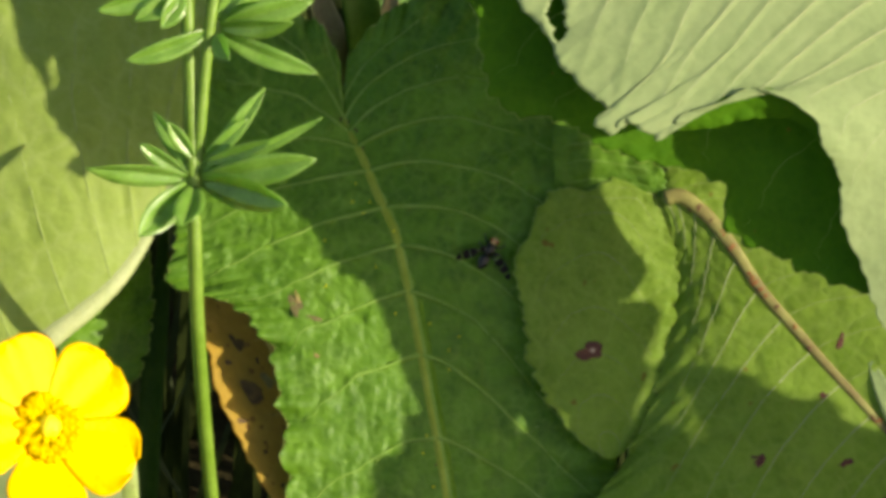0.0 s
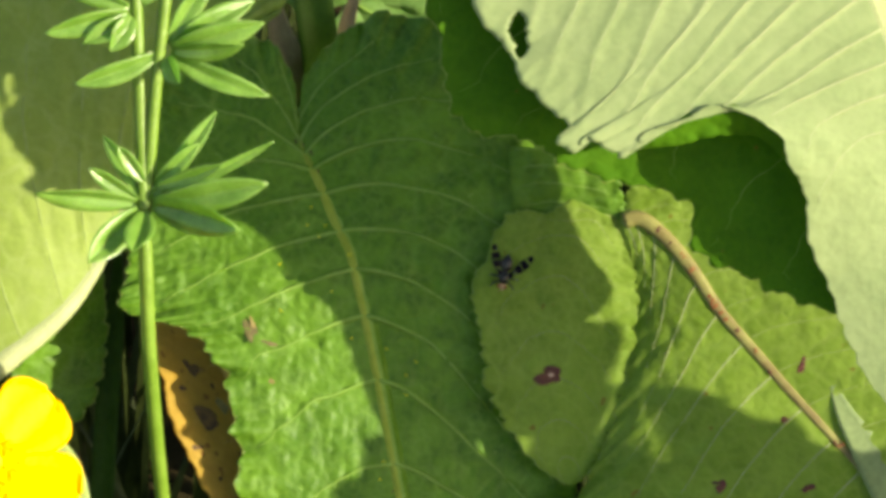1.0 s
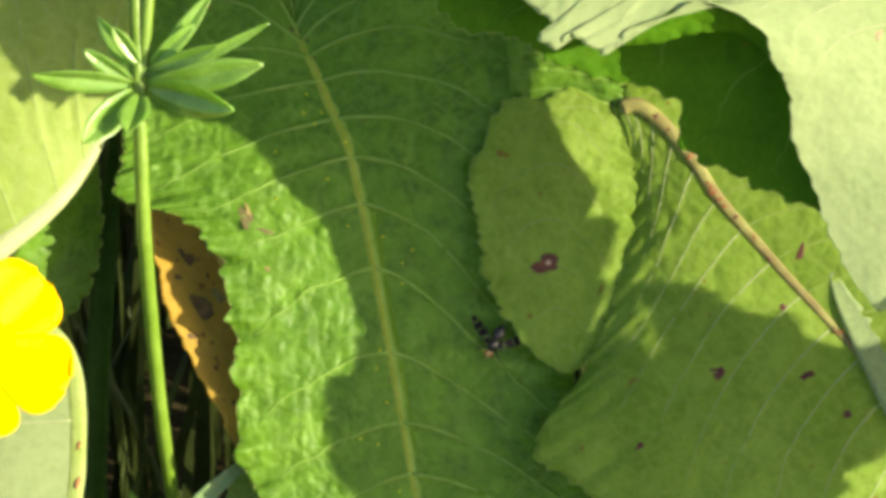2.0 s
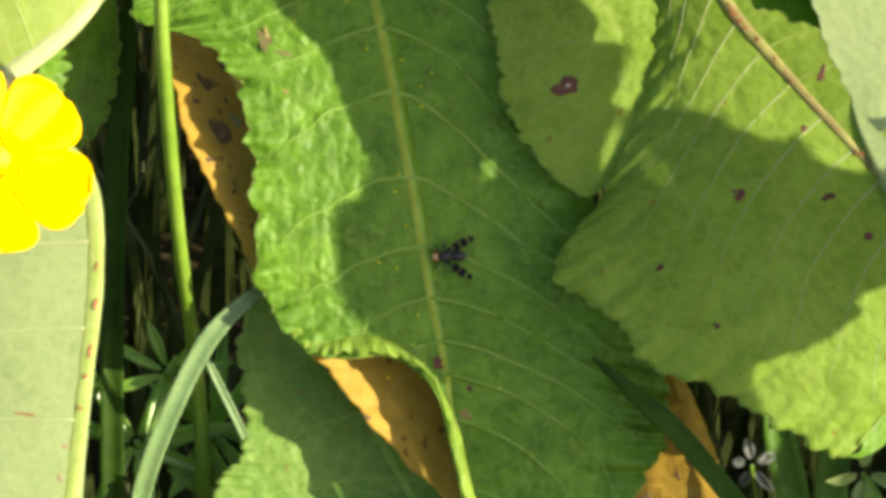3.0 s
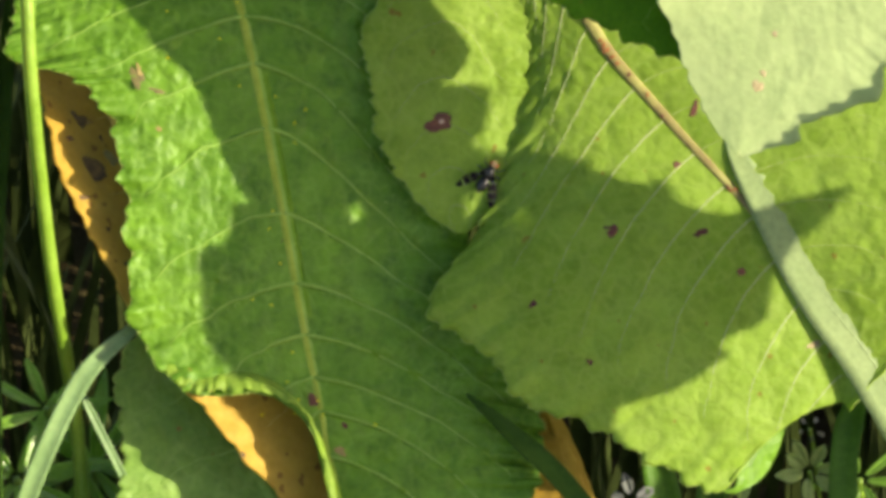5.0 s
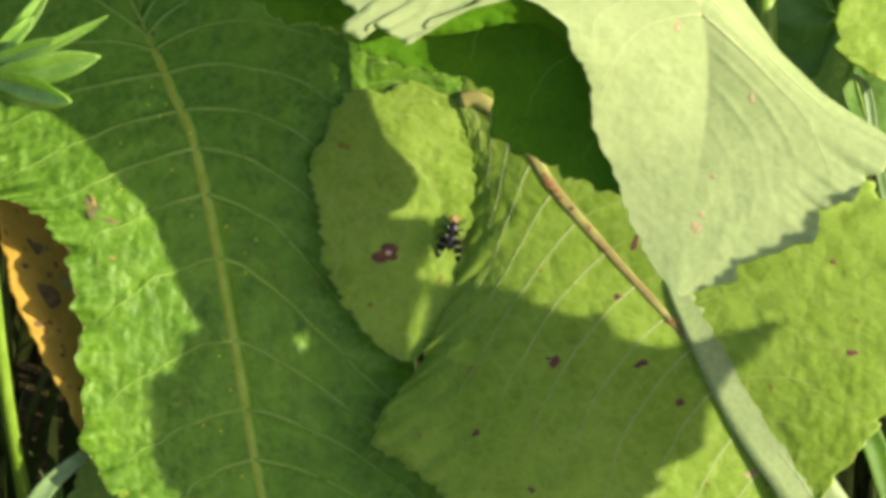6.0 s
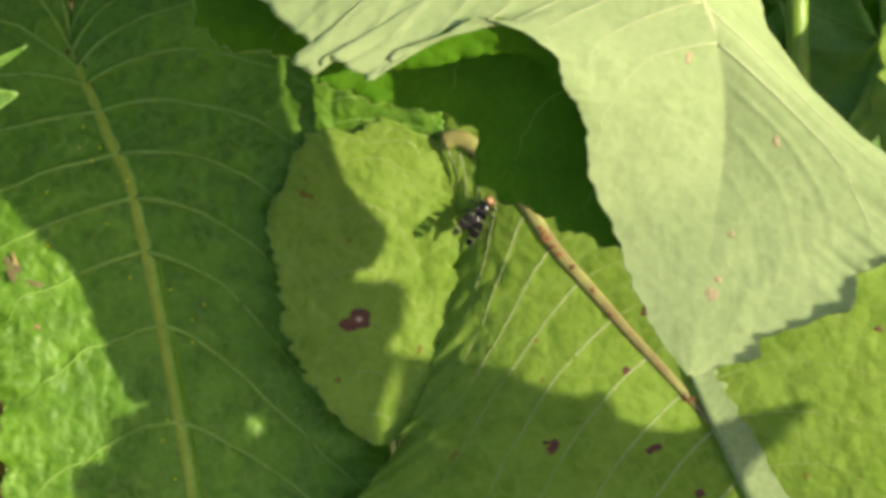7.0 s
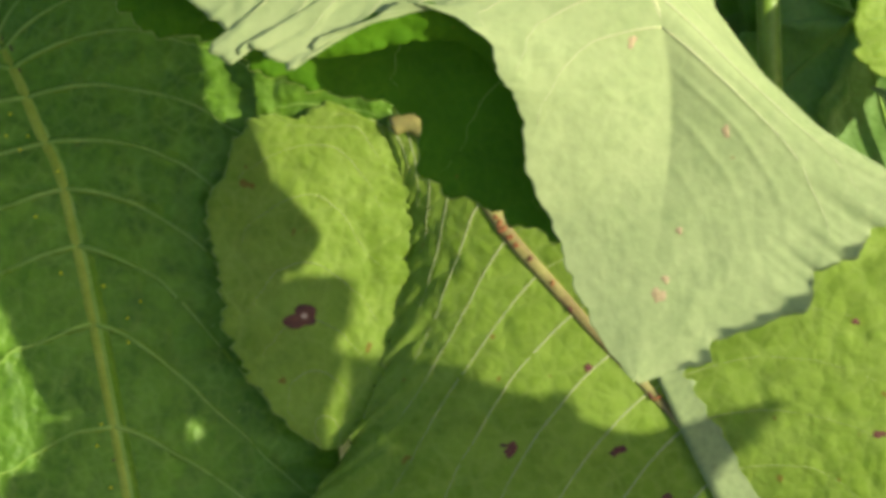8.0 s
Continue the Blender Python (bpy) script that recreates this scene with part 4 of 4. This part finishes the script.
# ---- grass ----
def grass_blade(plan, width, material, label, twist=0.0, group="", taper=3.0, keel=0.35):
    """A bent blade of grass with a keel along its middle."""
    s = np.linspace(0, 1, 40)
    p = place(curve_at(plan, s))
    tang = np.gradient(p, axis=0)
    tang /= np.linalg.norm(tang, axis=1, keepdims=True)
    side = np.cross(tang, OUT * math.cos(twist) + RIGHT * math.sin(twist))
    side /= np.linalg.norm(side, axis=1, keepdims=True)
    n = np.cross(side, tang)
    half = width / 2 * np.clip(np.minimum(1, (1 - s) * taper + 0.04), 0, 1) ** 0.8
    rows = [p + side * (half * v)[:, None] + n * (keel * half * v * v)[:, None] for v in (-1, -0.6, -0.2, 0, 0.2, 0.6, 1)]
    ob = thing("grass", p[0], label, "grass", group)
    thicken(part("blade", sheet(np.stack(rows, 1)), material, ob), 0.0002)
    part("keel", tube(p - n * 0.0001, np.maximum(half * 0.07, 0.00006), 5), material, ob)
    return ob


def grasses():
    grass_blade([(330, 1560, -1.8), (312, 1400, -1.3), (306, 1330, -0.8), (344, 1214, -0.4), (423, 1057, -0.2), (507, 974, -0.3), (570, 930, -0.7)], 0.0031,
                GRASS_PALE, "grey-green grass blade bending over", 0.2)
    grass_blade([(520, 1290, -1.6), (482, 1205, -1.1), (440, 1120, -0.9), (402, 1040, -0.8)], 0.0013, GRASS_PALE, "short thin pale grass blade")
    # This blade's dark colour stands for the shade in the hollow.
    grass_blade([(262, 1560, -2.6), (258, 1300, -2.3), (258, 958, -2.0), (270, 700, -1.9), (287, 500, -2.0), (292, 380, -2.2)], 0.0038, GRASS_DARKENED, "broad grass blade in the hollow, coloured dark for shade")
    grass_blade([(1480, 1530, 1.0), (1406, 1435, 0.8), (1320, 1325, 0.7), (1239, 1227, 0.6), (1150, 1145, 0.45), (1088, 1090, 0.3)], 0.0033, GRASS_DARKENED, "dark grass blade across the leaves", 0.2)
    grass_blade([(1470, 1620, -2.4), (1456, 1437, -2.0), (1432, 1310, -1.8), (1405, 1190, -1.6), (1390, 1100, -1.6)], 0.0052, GRASS, "broad green grass blade", group="grass behind")
    grass_blade([(1500, 1620, -2.2), (1496, 1437, -1.9), (1500, 1300, -1.7), (1512, 1180, -1.6), (1520, 1080, -1.6)], 0.0052, GRASS, "broad green grass blade", group="grass behind")
    grass_blade([(1920, 1250, 0.6), (1790, 1040, 0.88), (1705, 930, 0.93), (1642, 830, 0.95), (1592, 740, 0.94), (1562, 690, 0.92), (1540, 640, 0.88)], 0.0110, GRASS_LIGHT,
                "wide pale green grass blade under the pale leaf", 0.03, taper=0.9, keel=0.06)
    tall = thing("grass_stem", place((1712, 700, -2.5)), "upright green grass stem", "grass")
    stem_part(tall, [(1712, 700, -2.5), (1709, 400, -1.8), (1707, 200, -1.4), (1705, -100, -1.2)], (0.0017, 0.0016), STEM, sides=10)


# ---- things behind ----
def background_leaves():
    left = [(1990, 60), (1890, 120), (1840, 180), (1836, 240), (1850, 276), (1925, 318), (1990, 370)]
    mid = [(2060, 60), (2010, 130), (1980, 190), (1965, 240), (1965, 280), (1985, 320), (2000, 375)]
    right = [(2140, 80), (2120, 150), (2100, 210), (2090, 260), (2080, 300), (2050, 340), (2010, 378)]
    blade = Blade(left, mid, right, (-0.6, -0.5, -0.6), (-0.8, -0.7, -0.7), (-1.0, -1.0, -0.9), seed=151, veins=6, sweep=0.1, crenate=6, beats=3, ripple=0.1)
    leaf = thing("dock_leaf", place((2060, 60, -0.8)), "small yellowish green dock leaf catching the sun", "leaf", "dock leaves")
    blade_part(leaf, blade, DOCK_YOUNG, (80, 50))
    midrib_part(leaf, blade, VEIN, (0.0006, 0.0003))
    side_veins(leaf, blade, VEIN, 0.0002, 0.9)


def crowfoot_leaf(x, y, h, size, turn, seed):
    """A palmate, deeply toothed leaf of the buttercup kind: three lobes on one stalk."""
    c = place((x, y, h))
    leaf = thing("crowfoot_leaf", c, "dark green lobed and toothed leaf in the shade behind", "leaf", "leaves behind")
    for k, (ang, scale) in enumerate(((0, 1.0), (62, 0.85), (-62, 0.85), (128, 0.6), (-128, 0.6))):
        q = radians(turn + ang)
        d, w = RIGHT * math.cos(q) + UP * math.sin(q), -RIGHT * math.sin(q) + UP * math.cos(q)
        u, v = np.meshgrid(np.linspace(0, 1, 26), np.linspace(-1, 1, 13), indexing="ij")
        teeth = 1 + 0.20 * np.abs(((u * 5) % 1) - 0.5) * 2 * (u > 0.35)
        half = size * scale * 0.34 * np.sin(np.pi * np.clip(u, 0.01, 0.985) ** 1.3) ** 0.8 * teeth
        lift = 0.10 * size * np.abs(v) * u - 0.10 * size * u ** 2 + 0.02 * size * np.sin(9 * u + seed + v * 3)
        pts = c + d * (size * scale * u)[..., None] + w * (half * v)[..., None] + OUT * lift[..., None]
        thicken(part("lobe", sheet(pts), GLAUCOUS, leaf), 0.0002)
        mid = c + d * (size * scale * 0.95 * u[:, 0])[:, None] + OUT * (lift[:, 6] + 0.0001)[:, None]
        part("vein", tube(mid, np.linspace(0.0004, 0.0001, 26), 5), VEIN, leaf)
    s = np.linspace(0, 1, 16)[:, None]
    e = c - OUT * 0.05
    e[2] = 0.0
    part("stalk", tube((1 - s) * c + s * e - OUT * 0.01 * s * (1 - s), 0.0007, 6), STEM, leaf)


def behind():
    crowfoot_leaf(1830, 195, -2.2, 0.026, -75, 1)
    crowfoot_leaf(1800, 90, -2.8, 0.030, 100, 2)
    crowfoot_leaf(1920, 430, -3.0, 0.024, 60, 3)
    crowfoot_leaf(1760, 250, -3.4, 0.022, 190, 4)
    crowfoot_leaf(1975, 250, -3.2, 0.024, -20, 5)
    crowfoot_leaf(700, -30, -3.4, 0.022, 30, 6)
    grass_blade([(700, 420, -5.0), (640, 200, -3.4), (600, 90, -2.2), (575, 20, -1.9), (555, -80, -1.8)], 0.0045, STRAW, "dry straw-coloured grass blade", group="dry grass")
    grass_blade([(700, 300, -4.0), (650, 120, -2.6), (640, 40, -2.0), (625, -60, -1.8), (600, -160, -1.8)], 0.0065, GRASS, "folded green grass blade", 0.3, "grass behind")
    grass_blade([(740, 350, -5.0), (700, 120, -3.2), (690, 20, -2.6), (720, -80, -2.6)], 0.0028, STRAW, "dry straw-coloured grass blade", group="dry grass")
    grass_blade([(560, 320, -5.0), (660, 120, -3.0), (700, 60, -2.8), (740, 10, -2.8)], 0.0020, STRAW, "dry straw-coloured grass blade", group="dry grass")
    grass_blade([(1940, 640, -3.0), (1900, 460, -2.2), (1880, 330, -2.0), (1850, 300, -2.0)], 0.0016, GRASS_PALE, "short thin pale grass blade")
    grass_blade([(1760, 1500, -1.0), (1735, 1300, -0.6), (1745, 1150, -0.5), (1790, 1020, -0.6)], 0.0045, GRASS, "broad green grass blade", -0.3, "grass behind")
    grass_blade([(1950, 1130, -1.2), (1905, 980, -0.9), (1880, 900, -0.8), (1900, 800, -0.9)], 0.0040, GRASS, "broad green grass blade", 0.2, "grass behind")
    for k, (x, y, h, n, size) in enumerate(((1672, 1218, -1.6, 7, 5.0), (1555, 1282, -1.2, 4, 5.0))):
        r = random.Random(20 + k)
        sprig = thing("sprig", place((x, y + 100, h - 3)), "small sprig of pale green bracts", "plant", "pale sprigs")
        stem_part(sprig, [(x + 12, y + 190, h - 4.0), (x + 6, y + 80, h - 1.2), (x, y, h)], (0.0005, 0.0004), STEM)
        whorl(sprig, (x, y, h), [(360 * a / n + r.uniform(-20, 20), size * r.uniform(0.8, 1.2), size * 0.42, r.uniform(0.2, 0.8)) for a in range(n)], BUD)
    for k, (x, y, h, size) in enumerate(((1362, 1265, -1.6, 4.0), (1672, 1142, -2.0, 1.3))):
        bloom = thing("speedwell", place((x, y + 80, h - 3)), "small lilac-grey flower on a thin stalk, dimmed for shade" if k == 0 else "tiny lilac speedwell flower", "flower")
        stem_part(bloom, [(x + 10, y + 190, h - 4.0), (x + 6, y + 60, h - 1.0), (x, y, h)], (0.0004, 0.0003), STEM)
        whorl(bloom, (x, y, h), [(a * 72 + 25 + 31 * k + 14 * math.sin(3 * a), size * (0.75 + 0.3 * math.sin(a * 2.1)), size * 0.42, 0.5 * math.sin(a * 1.7)) for a in range(5)], SMALL_FLOWER_DIMMED)


def turf():
    """Grass and litter on the ground all round, behind and below the leaves, with unseen sun-blocking tufts at the
    right.
    """
    r = np.random.RandomState(17)
    verts, faces = [], []
    count = 0
    while count < 6900:
        near = count < 3000
        x, y = (r.uniform(-0.22, 0.26), r.uniform(-0.06, 0.42)) if near else (r.uniform(-1.5, 1.5), r.uniform(-1.2, 1.8))
        h = -0.819 * y - 0.0746
        tall = r.uniform(0.03, 0.13)
        if abs(x) < 0.26 and y < 0.45:
            tall = min(tall, (-0.030 - h) / 0.60) if h < -0.036 else 0.012
            if y < -0.08:
                tall = 0.012
        count += 1
        # Extra tall tufts out of view, added to keep the low sun off the hollows.
        if count > 4400:
            x, y, tall = r.uniform(0.17, 0.30), r.uniform(-0.20, 0.16), r.uniform(0.065, 0.10)
        if tall < 0.008:
            continue
        a, lean = r.uniform(0, 6.283), r.uniform(0.05, 0.45) * tall
        if abs(x) < 0.26:
            a = r.uniform(0.2, 2.9)
        d = np.array((math.cos(a), math.sin(a), 0.0))
        w = np.array((-d[1], d[0], 0.0)) if r.rand() < 0.6 else np.array((1.0, 0.0, 0.0))
        width = r.uniform(0.0008, 0.0022)
        base = len(verts)
        for u in (0, 0.4, 0.75, 1.0):
            p = np.array((x, y, -0.003)) + np.array((0, 0, tall * u)) + d * lean * u * u
            verts.extend([tuple(p - w * width * (1 - 0.92 * u)), tuple(p + w * width * (1 - 0.92 * u))])
        for k in range(3):
            q = base + 2 * k
            faces.append((q, q + 1, q + 3, q + 2))
    me = bpy.data.meshes.new("turf")
    me.from_pydata(verts, [], faces)
    me.materials.append(TURF_SHADED)
    tagged(new("turf", me), "short grass round the plants, its green darkened for shade", "grass", kind="stuff")


SURFACES = {}
central, SURFACES["central"] = central_leaf()
spotted, SURFACES["spotted"], SURFACES["lobe"] = spotted_leaf()
pale, SURFACES["pale"] = pale_leaf()
deep, SURFACES["deep"] = deep_leaf()
folded, SURFACES["folded"] = folded_leaf()
hanging_leaf()
low_leaf()
yellow_leaf()
SHADING = [
    shading_leaf([(620, 850), (630, 812), (680, 800), (692, 745), (770, 710), (815, 682), (850, 656), (890, 638), (930, 614), (965, 576), (1020, 541), (1085, 534), (1132, 546), (1122, 610)],
                 [(630, 890), (630, 960), (660, 1003), (705, 1042), (770, 1090), (850, 1140), (900, 1330), (1080, 1560), (1330, 1420), (1215, 1130), (1095, 900), (1052, 760), (1074, 680)],
                 141, [(1098, 645), (1050, 800), (1070, 1000), (1050, 1250), (1040, 1500), (1040, 1700)], holes=((957, 743, 11, 7),), crenate=3),
    shading_leaf([(1581, 735), (1545, 795), (1508, 835), (1490, 885), (1470, 950), (1386, 985), (1390, 1014), (1300, 1070), (1210, 1096), (1160, 1122),
                  (1120, 1130), (1090, 1050), (1095, 900), (1125, 815)],
                 [(1581, 723), (1524, 740), (1460, 760), (1400, 767), (1330, 745), (1316, 708), (1276, 715), (1237, 700), (1211, 675), (1186, 659),
                  (1158, 651), (1138, 656), (1130, 705), (1125, 785)], 147, [(1125, 800), (1098, 900), (1080, 1000), (1060, 1300), (1050, 1700)]),
]
# Unseen leaf added only to keep sun out of the lower right hollow.
shading_leaf([(1690, 1250), (1760, 1130), (1900, 1090), (2050, 1090), (2200, 1110), (2320, 1180)],
             [(1720, 1380), (1800, 1450), (1950, 1470), (2100, 1450), (2240, 1380), (2330, 1260)], 149, [(2325, 1220), (2380, 1240), (2420, 1400), (2440, 1700)])
bedstraw()
flower = buttercup()
grasses()
background_leaves()
behind()
turf()


# ---- the fly ----
def ball(centre, radii, segments=14):
    bm = bmesh.new()
    bmesh.ops.create_uvsphere(bm, u_segments=segments, v_segments=segments - 4, radius=1.0)
    bm.transform(Matrix.Translation(centre) @ Matrix.Diagonal((*radii, 1)))
    return bm


def picture_winged_fly():
    """Head along +x, back along +z, feet at z = 0; millimetres turned to metres."""
    fly = thing("fly", (0, 0, 0), "small glossy black fly with tan head and banded wings", "insect")
    mm = 0.001
    body = part("thorax", ball((0.3 * mm, 0, 1.25 * mm), (1.15 * mm, 0.85 * mm, 0.8 * mm)), FLY_BLACK, fly)
    bm = ball((-1.9 * mm, 0, 1.15 * mm), (1.45 * mm, 0.95 * mm, 0.75 * mm), 16)
    for v in bm.verts:
        if v.co.x < -2.2 * mm:
            k = 1 - 0.4 * min(1, (-2.2 * mm - v.co.x) / (1.1 * mm))
            v.co.y *= k
    part("abdomen", bm, FLY_BLACK, fly)
    head = part("head", ball((1.75 * mm, 0, 1.2 * mm), (0.52 * mm, 0.74 * mm, 0.6 * mm)), FLY_HEAD, fly, "tan head")
    for side in (-1, 1):
        part("eye", ball((1.8 * mm, 0.5 * side * mm, 1.35 * mm), (0.36 * mm, 0.3 * mm, 0.42 * mm), 12), FLY_EYE, head)
        part("antenna", tube([(2.2 * mm, 0.12 * side * mm, 1.35 * mm), (2.55 * mm, 0.2 * side * mm, 1.3 * mm), (2.75 * mm, 0.26 * side * mm, 1.1 * mm)], 0.00006, 5), FLY_HEAD, head)
        for k, (x, reach, back) in enumerate(((0.9, 1.5, 1.2), (0.3, 1.9, 0.0), (-0.4, 2.0, -1.5))):
            part("leg", tube([(x * mm, 0.5 * side * mm, 0.9 * mm), ((x + 0.35 * back) * mm, (0.5 + 0.55 * reach) * side * mm, 1.35 * mm),
                              ((x + 0.75 * back) * mm, (0.4 + 0.85 * reach) * side * mm, 0.35 * mm), ((x + back) * mm, (0.4 + reach) * side * mm, 0.02 * mm)],
                             (0.00016, 0.00014, 0.0001, 0.00007), 6), FLY_BLACK, fly)
    return fly


def wing_material():
    m, t = nodes_of("wing_clear")
    out = t.nodes.new("ShaderNodeOutputMaterial")
    p = add(t, "ShaderNodeBsdfPrincipled", Roughness=0.25)
    p.inputs["Base Color"].default_value = (0.30, 0.31, 0.26, 1)
    clear = t.nodes.new("ShaderNodeBsdfTransparent")
    mix = t.nodes.new("ShaderNodeMixShader")
    mix.inputs[0].default_value = 0.14
    t.links.new(clear.outputs[0], mix.inputs[1])
    t.links.new(p.outputs[0], mix.inputs[2])
    t.links.new(mix.outputs[0], out.inputs[0])
    return m


WING = wing_material()


def wing(parent, side):
    """A wing along its own -x from the hinge, with dark bars across it."""
    u, v = np.meshgrid(np.linspace(0, 1, 30), np.linspace(-1, 1, 9), indexing="ij")
    half = 0.00088 * np.sin(np.pi * np.clip(0.10 + 0.86 * u, 0, 1)) ** 0.7 * (0.45 + 0.75 * u)
    pts = np.stack([-0.0052 * u, side * half * (v + 0.15), 0.00012 * np.sin(u * 9) * v + 0.0003 * u], -1)
    ob = part("wing", sheet(pts), WING, parent, "clear wing barred with black")
    for a, b in ((0.08, 0.22), (0.31, 0.50), (0.57, 0.76), (0.84, 0.99)):
        i = (u[:, 0] >= a - 0.02) & (u[:, 0] <= b + 0.02)
        for lift in (0.00004,):
            bar = pts[i] + np.array((0, 0, lift))
            thicken(part("wing_bar", sheet(bar), WING_BAR, ob), 0.00003)
    return ob


fly = picture_winged_fly()
wings = [(side, wing(fly, side)) for side in (1, -1)]

# seconds, place in the plan, heading in degrees from the right, turning up, and the surface walked on
FLY_WAY = (
    (0.0, 865, 445, 60, "central"), (0.1, 884, 449, 60, "central"), (0.2, 903, 437, 58, "central"), (0.3, 914, 410, 55, "central"), (0.4, 916, 404, 50, "central"),
    (0.6, 932, 391, 15, "central"), (0.7, 946, 386, -20, "central"), (0.8, 954, 396, -60, "lobe"), (0.9, 967, 417, -92, "lobe"),
    (1.0, 967, 446, -102, "lobe"), (1.1, 964, 468, -95, "lobe"), (1.2, 953, 505, -80, "lobe"), (1.3, 955, 513, -65, "lobe"), (1.4, 974, 557, -60, "lobe"),
    (1.5, 1000, 603, -60, "lobe"), (1.6, 1006, 647, -75, "lobe"), (1.7, 991, 676, -100, "lobe"), (2.1, 940, 790, -120, "central"), (2.5, 870, 900, -150, "central"),
    (2.8, 846, 915, -172, "central"), (3.0, 837, 913, -178, "central"), (3.2, 822, 939, -170, "central"), (3.3, 820, 975, -120, "central"), (3.4, 826, 1008, -65, "central"),
    (3.5, 870, 1038, -40, "central"), (3.6, 870, 1044, -25, "central"), (3.7, 900, 1015, 5, "central"), (3.8, 929, 983, 22, "central"), (3.9, 975, 960, 18, "central"),
    (4.0, 986, 952, 15, "central"), (4.1, 990, 954, 12, "central"), (4.2, 998, 933, 22, "central"), (4.3, 1027, 902, 35, "central"), (4.4, 1053, 865, 40, "central"),
    (4.5, 1070, 832, 42, "spotted"), (4.6, 1090, 795, 46, "lobe"), (4.8, 1106, 780, 52, "lobe"), (4.9, 1112, 750, 55, "lobe"), (5.0, 1128, 711, 58, "lobe"),
    (5.1, 1148, 681, 60, "lobe"), (5.2, 1154, 645, 65, "lobe"), (5.7, 1160, 600, 75, "lobe"), (6.3, 1166, 555, 82, "lobe"), (6.4, 1182, 548, 82, "lobe"),
    (6.5, 1186, 540, 80, "spotted"), (6.6, 1192, 525, 72, "spotted"), (6.7, 1201, 504, 62, "spotted"), (6.8, 1215, 487, 55, "spotted"), (6.9, 1226, 472, 50, "spotted"),
    (7.0, 1235, 458, 52, "spotted"), (7.1, 1232, 462, 55, "spotted"), (7.2, 1262, 438, 55, "spotted"), (7.3, 1290, 420, 45, "spotted"), (7.4, 1320, 404, 35, "spotted"),
    (7.6, 1362, 386, 30, "spotted"), (8.0, 1385, 374, 30, "spotted"))


def fly_pose(x, y, heading, surface):
    blade = SURFACES[surface]
    s, t = blade.find(x, y)
    at = place((x, y, float(blade.at(s, t)[2]) + 0.02))
    q = radians(heading)
    front = Vector(RIGHT * math.cos(q) + UP * math.sin(q))
    back = Vector(OUT)
    left = back.cross(front)
    m = Matrix((front, left, back)).transposed().to_4x4()
    return Matrix.Translation(Vector(at)) @ m


# ---- what moves ----
def swing(ob, rows):
    """Wind: shifts of a thing along the slope, in plan units."""
    at = Vector(ob.location)
    walk(ob, [(t, Matrix.Translation(at + Vector(RIGHT * (dx * UNIT) - UP * (dy * UNIT)))) for t, dx, dy in rows])


def motions():
    wind = ((0, 0, 0), (0.5, 0, -1), (1, 13, -9), (1.5, 5, 5), (3, -47, 39), (3.5, -59, 38), (4.5, -70, 36), (5, -53, 21), (6.3, -48, 17),
            (6.5, -62, 19), (7, -59, 18), (7.5, -54, 21), (8, -81, 30))
    swing(pale, wind)
    for ob in SHADING:
        swing(ob, ((0, 0, 0), (0.5, 0, -1), (1, 8, -6), (1.5, 4, 3), (3, -20, 12), (3.5, -40, 25), (4, -58, 33), (4.5, -55, 30), (5, -38, 24),
                   (6.3, -50, 28), (6.5, -55, 32), (7, -52, 30), (8, -52, 31)))
    swing(deep, ((0, 0, 0), (0.5, 1, -2), (1, 16, -7), (1.5, 12, 7), (3, -31, 35), (4, -40, 38), (5, -27, 29), (6.3, -28, 16), (6.5, -32, 17), (7, -30, 12), (7.5, -23, 12), (8, -36, 20)))
    swing(flower, ((0, 0, 0), (0.5, -3, 4), (1, -14, 11), (1.5, -20, 10), (2.8, -21, 8), (3, -19, 12), (3.5, -28, 6), (4, -29, 19), (4.5, -18, 17), (8.0, -15, 10)))
    walk(fly, [(t, fly_pose(x, y, a, on)) for t, x, y, a, on in FLY_WAY])
    for side, ob in wings:
        rows = []
        for k in range(41):
            t = k * 0.2
            open_by = (42 + 24 * math.sin(k * 1.9 + (0 if side > 0 else 2.2))) * (1.0 if t < 5.9 else 0.25)
            rows.append((t, pose(0.0003, side * 0.00055, 0.0019, side * 18, 0, -side * open_by)))
        walk(ob, rows)


motions()
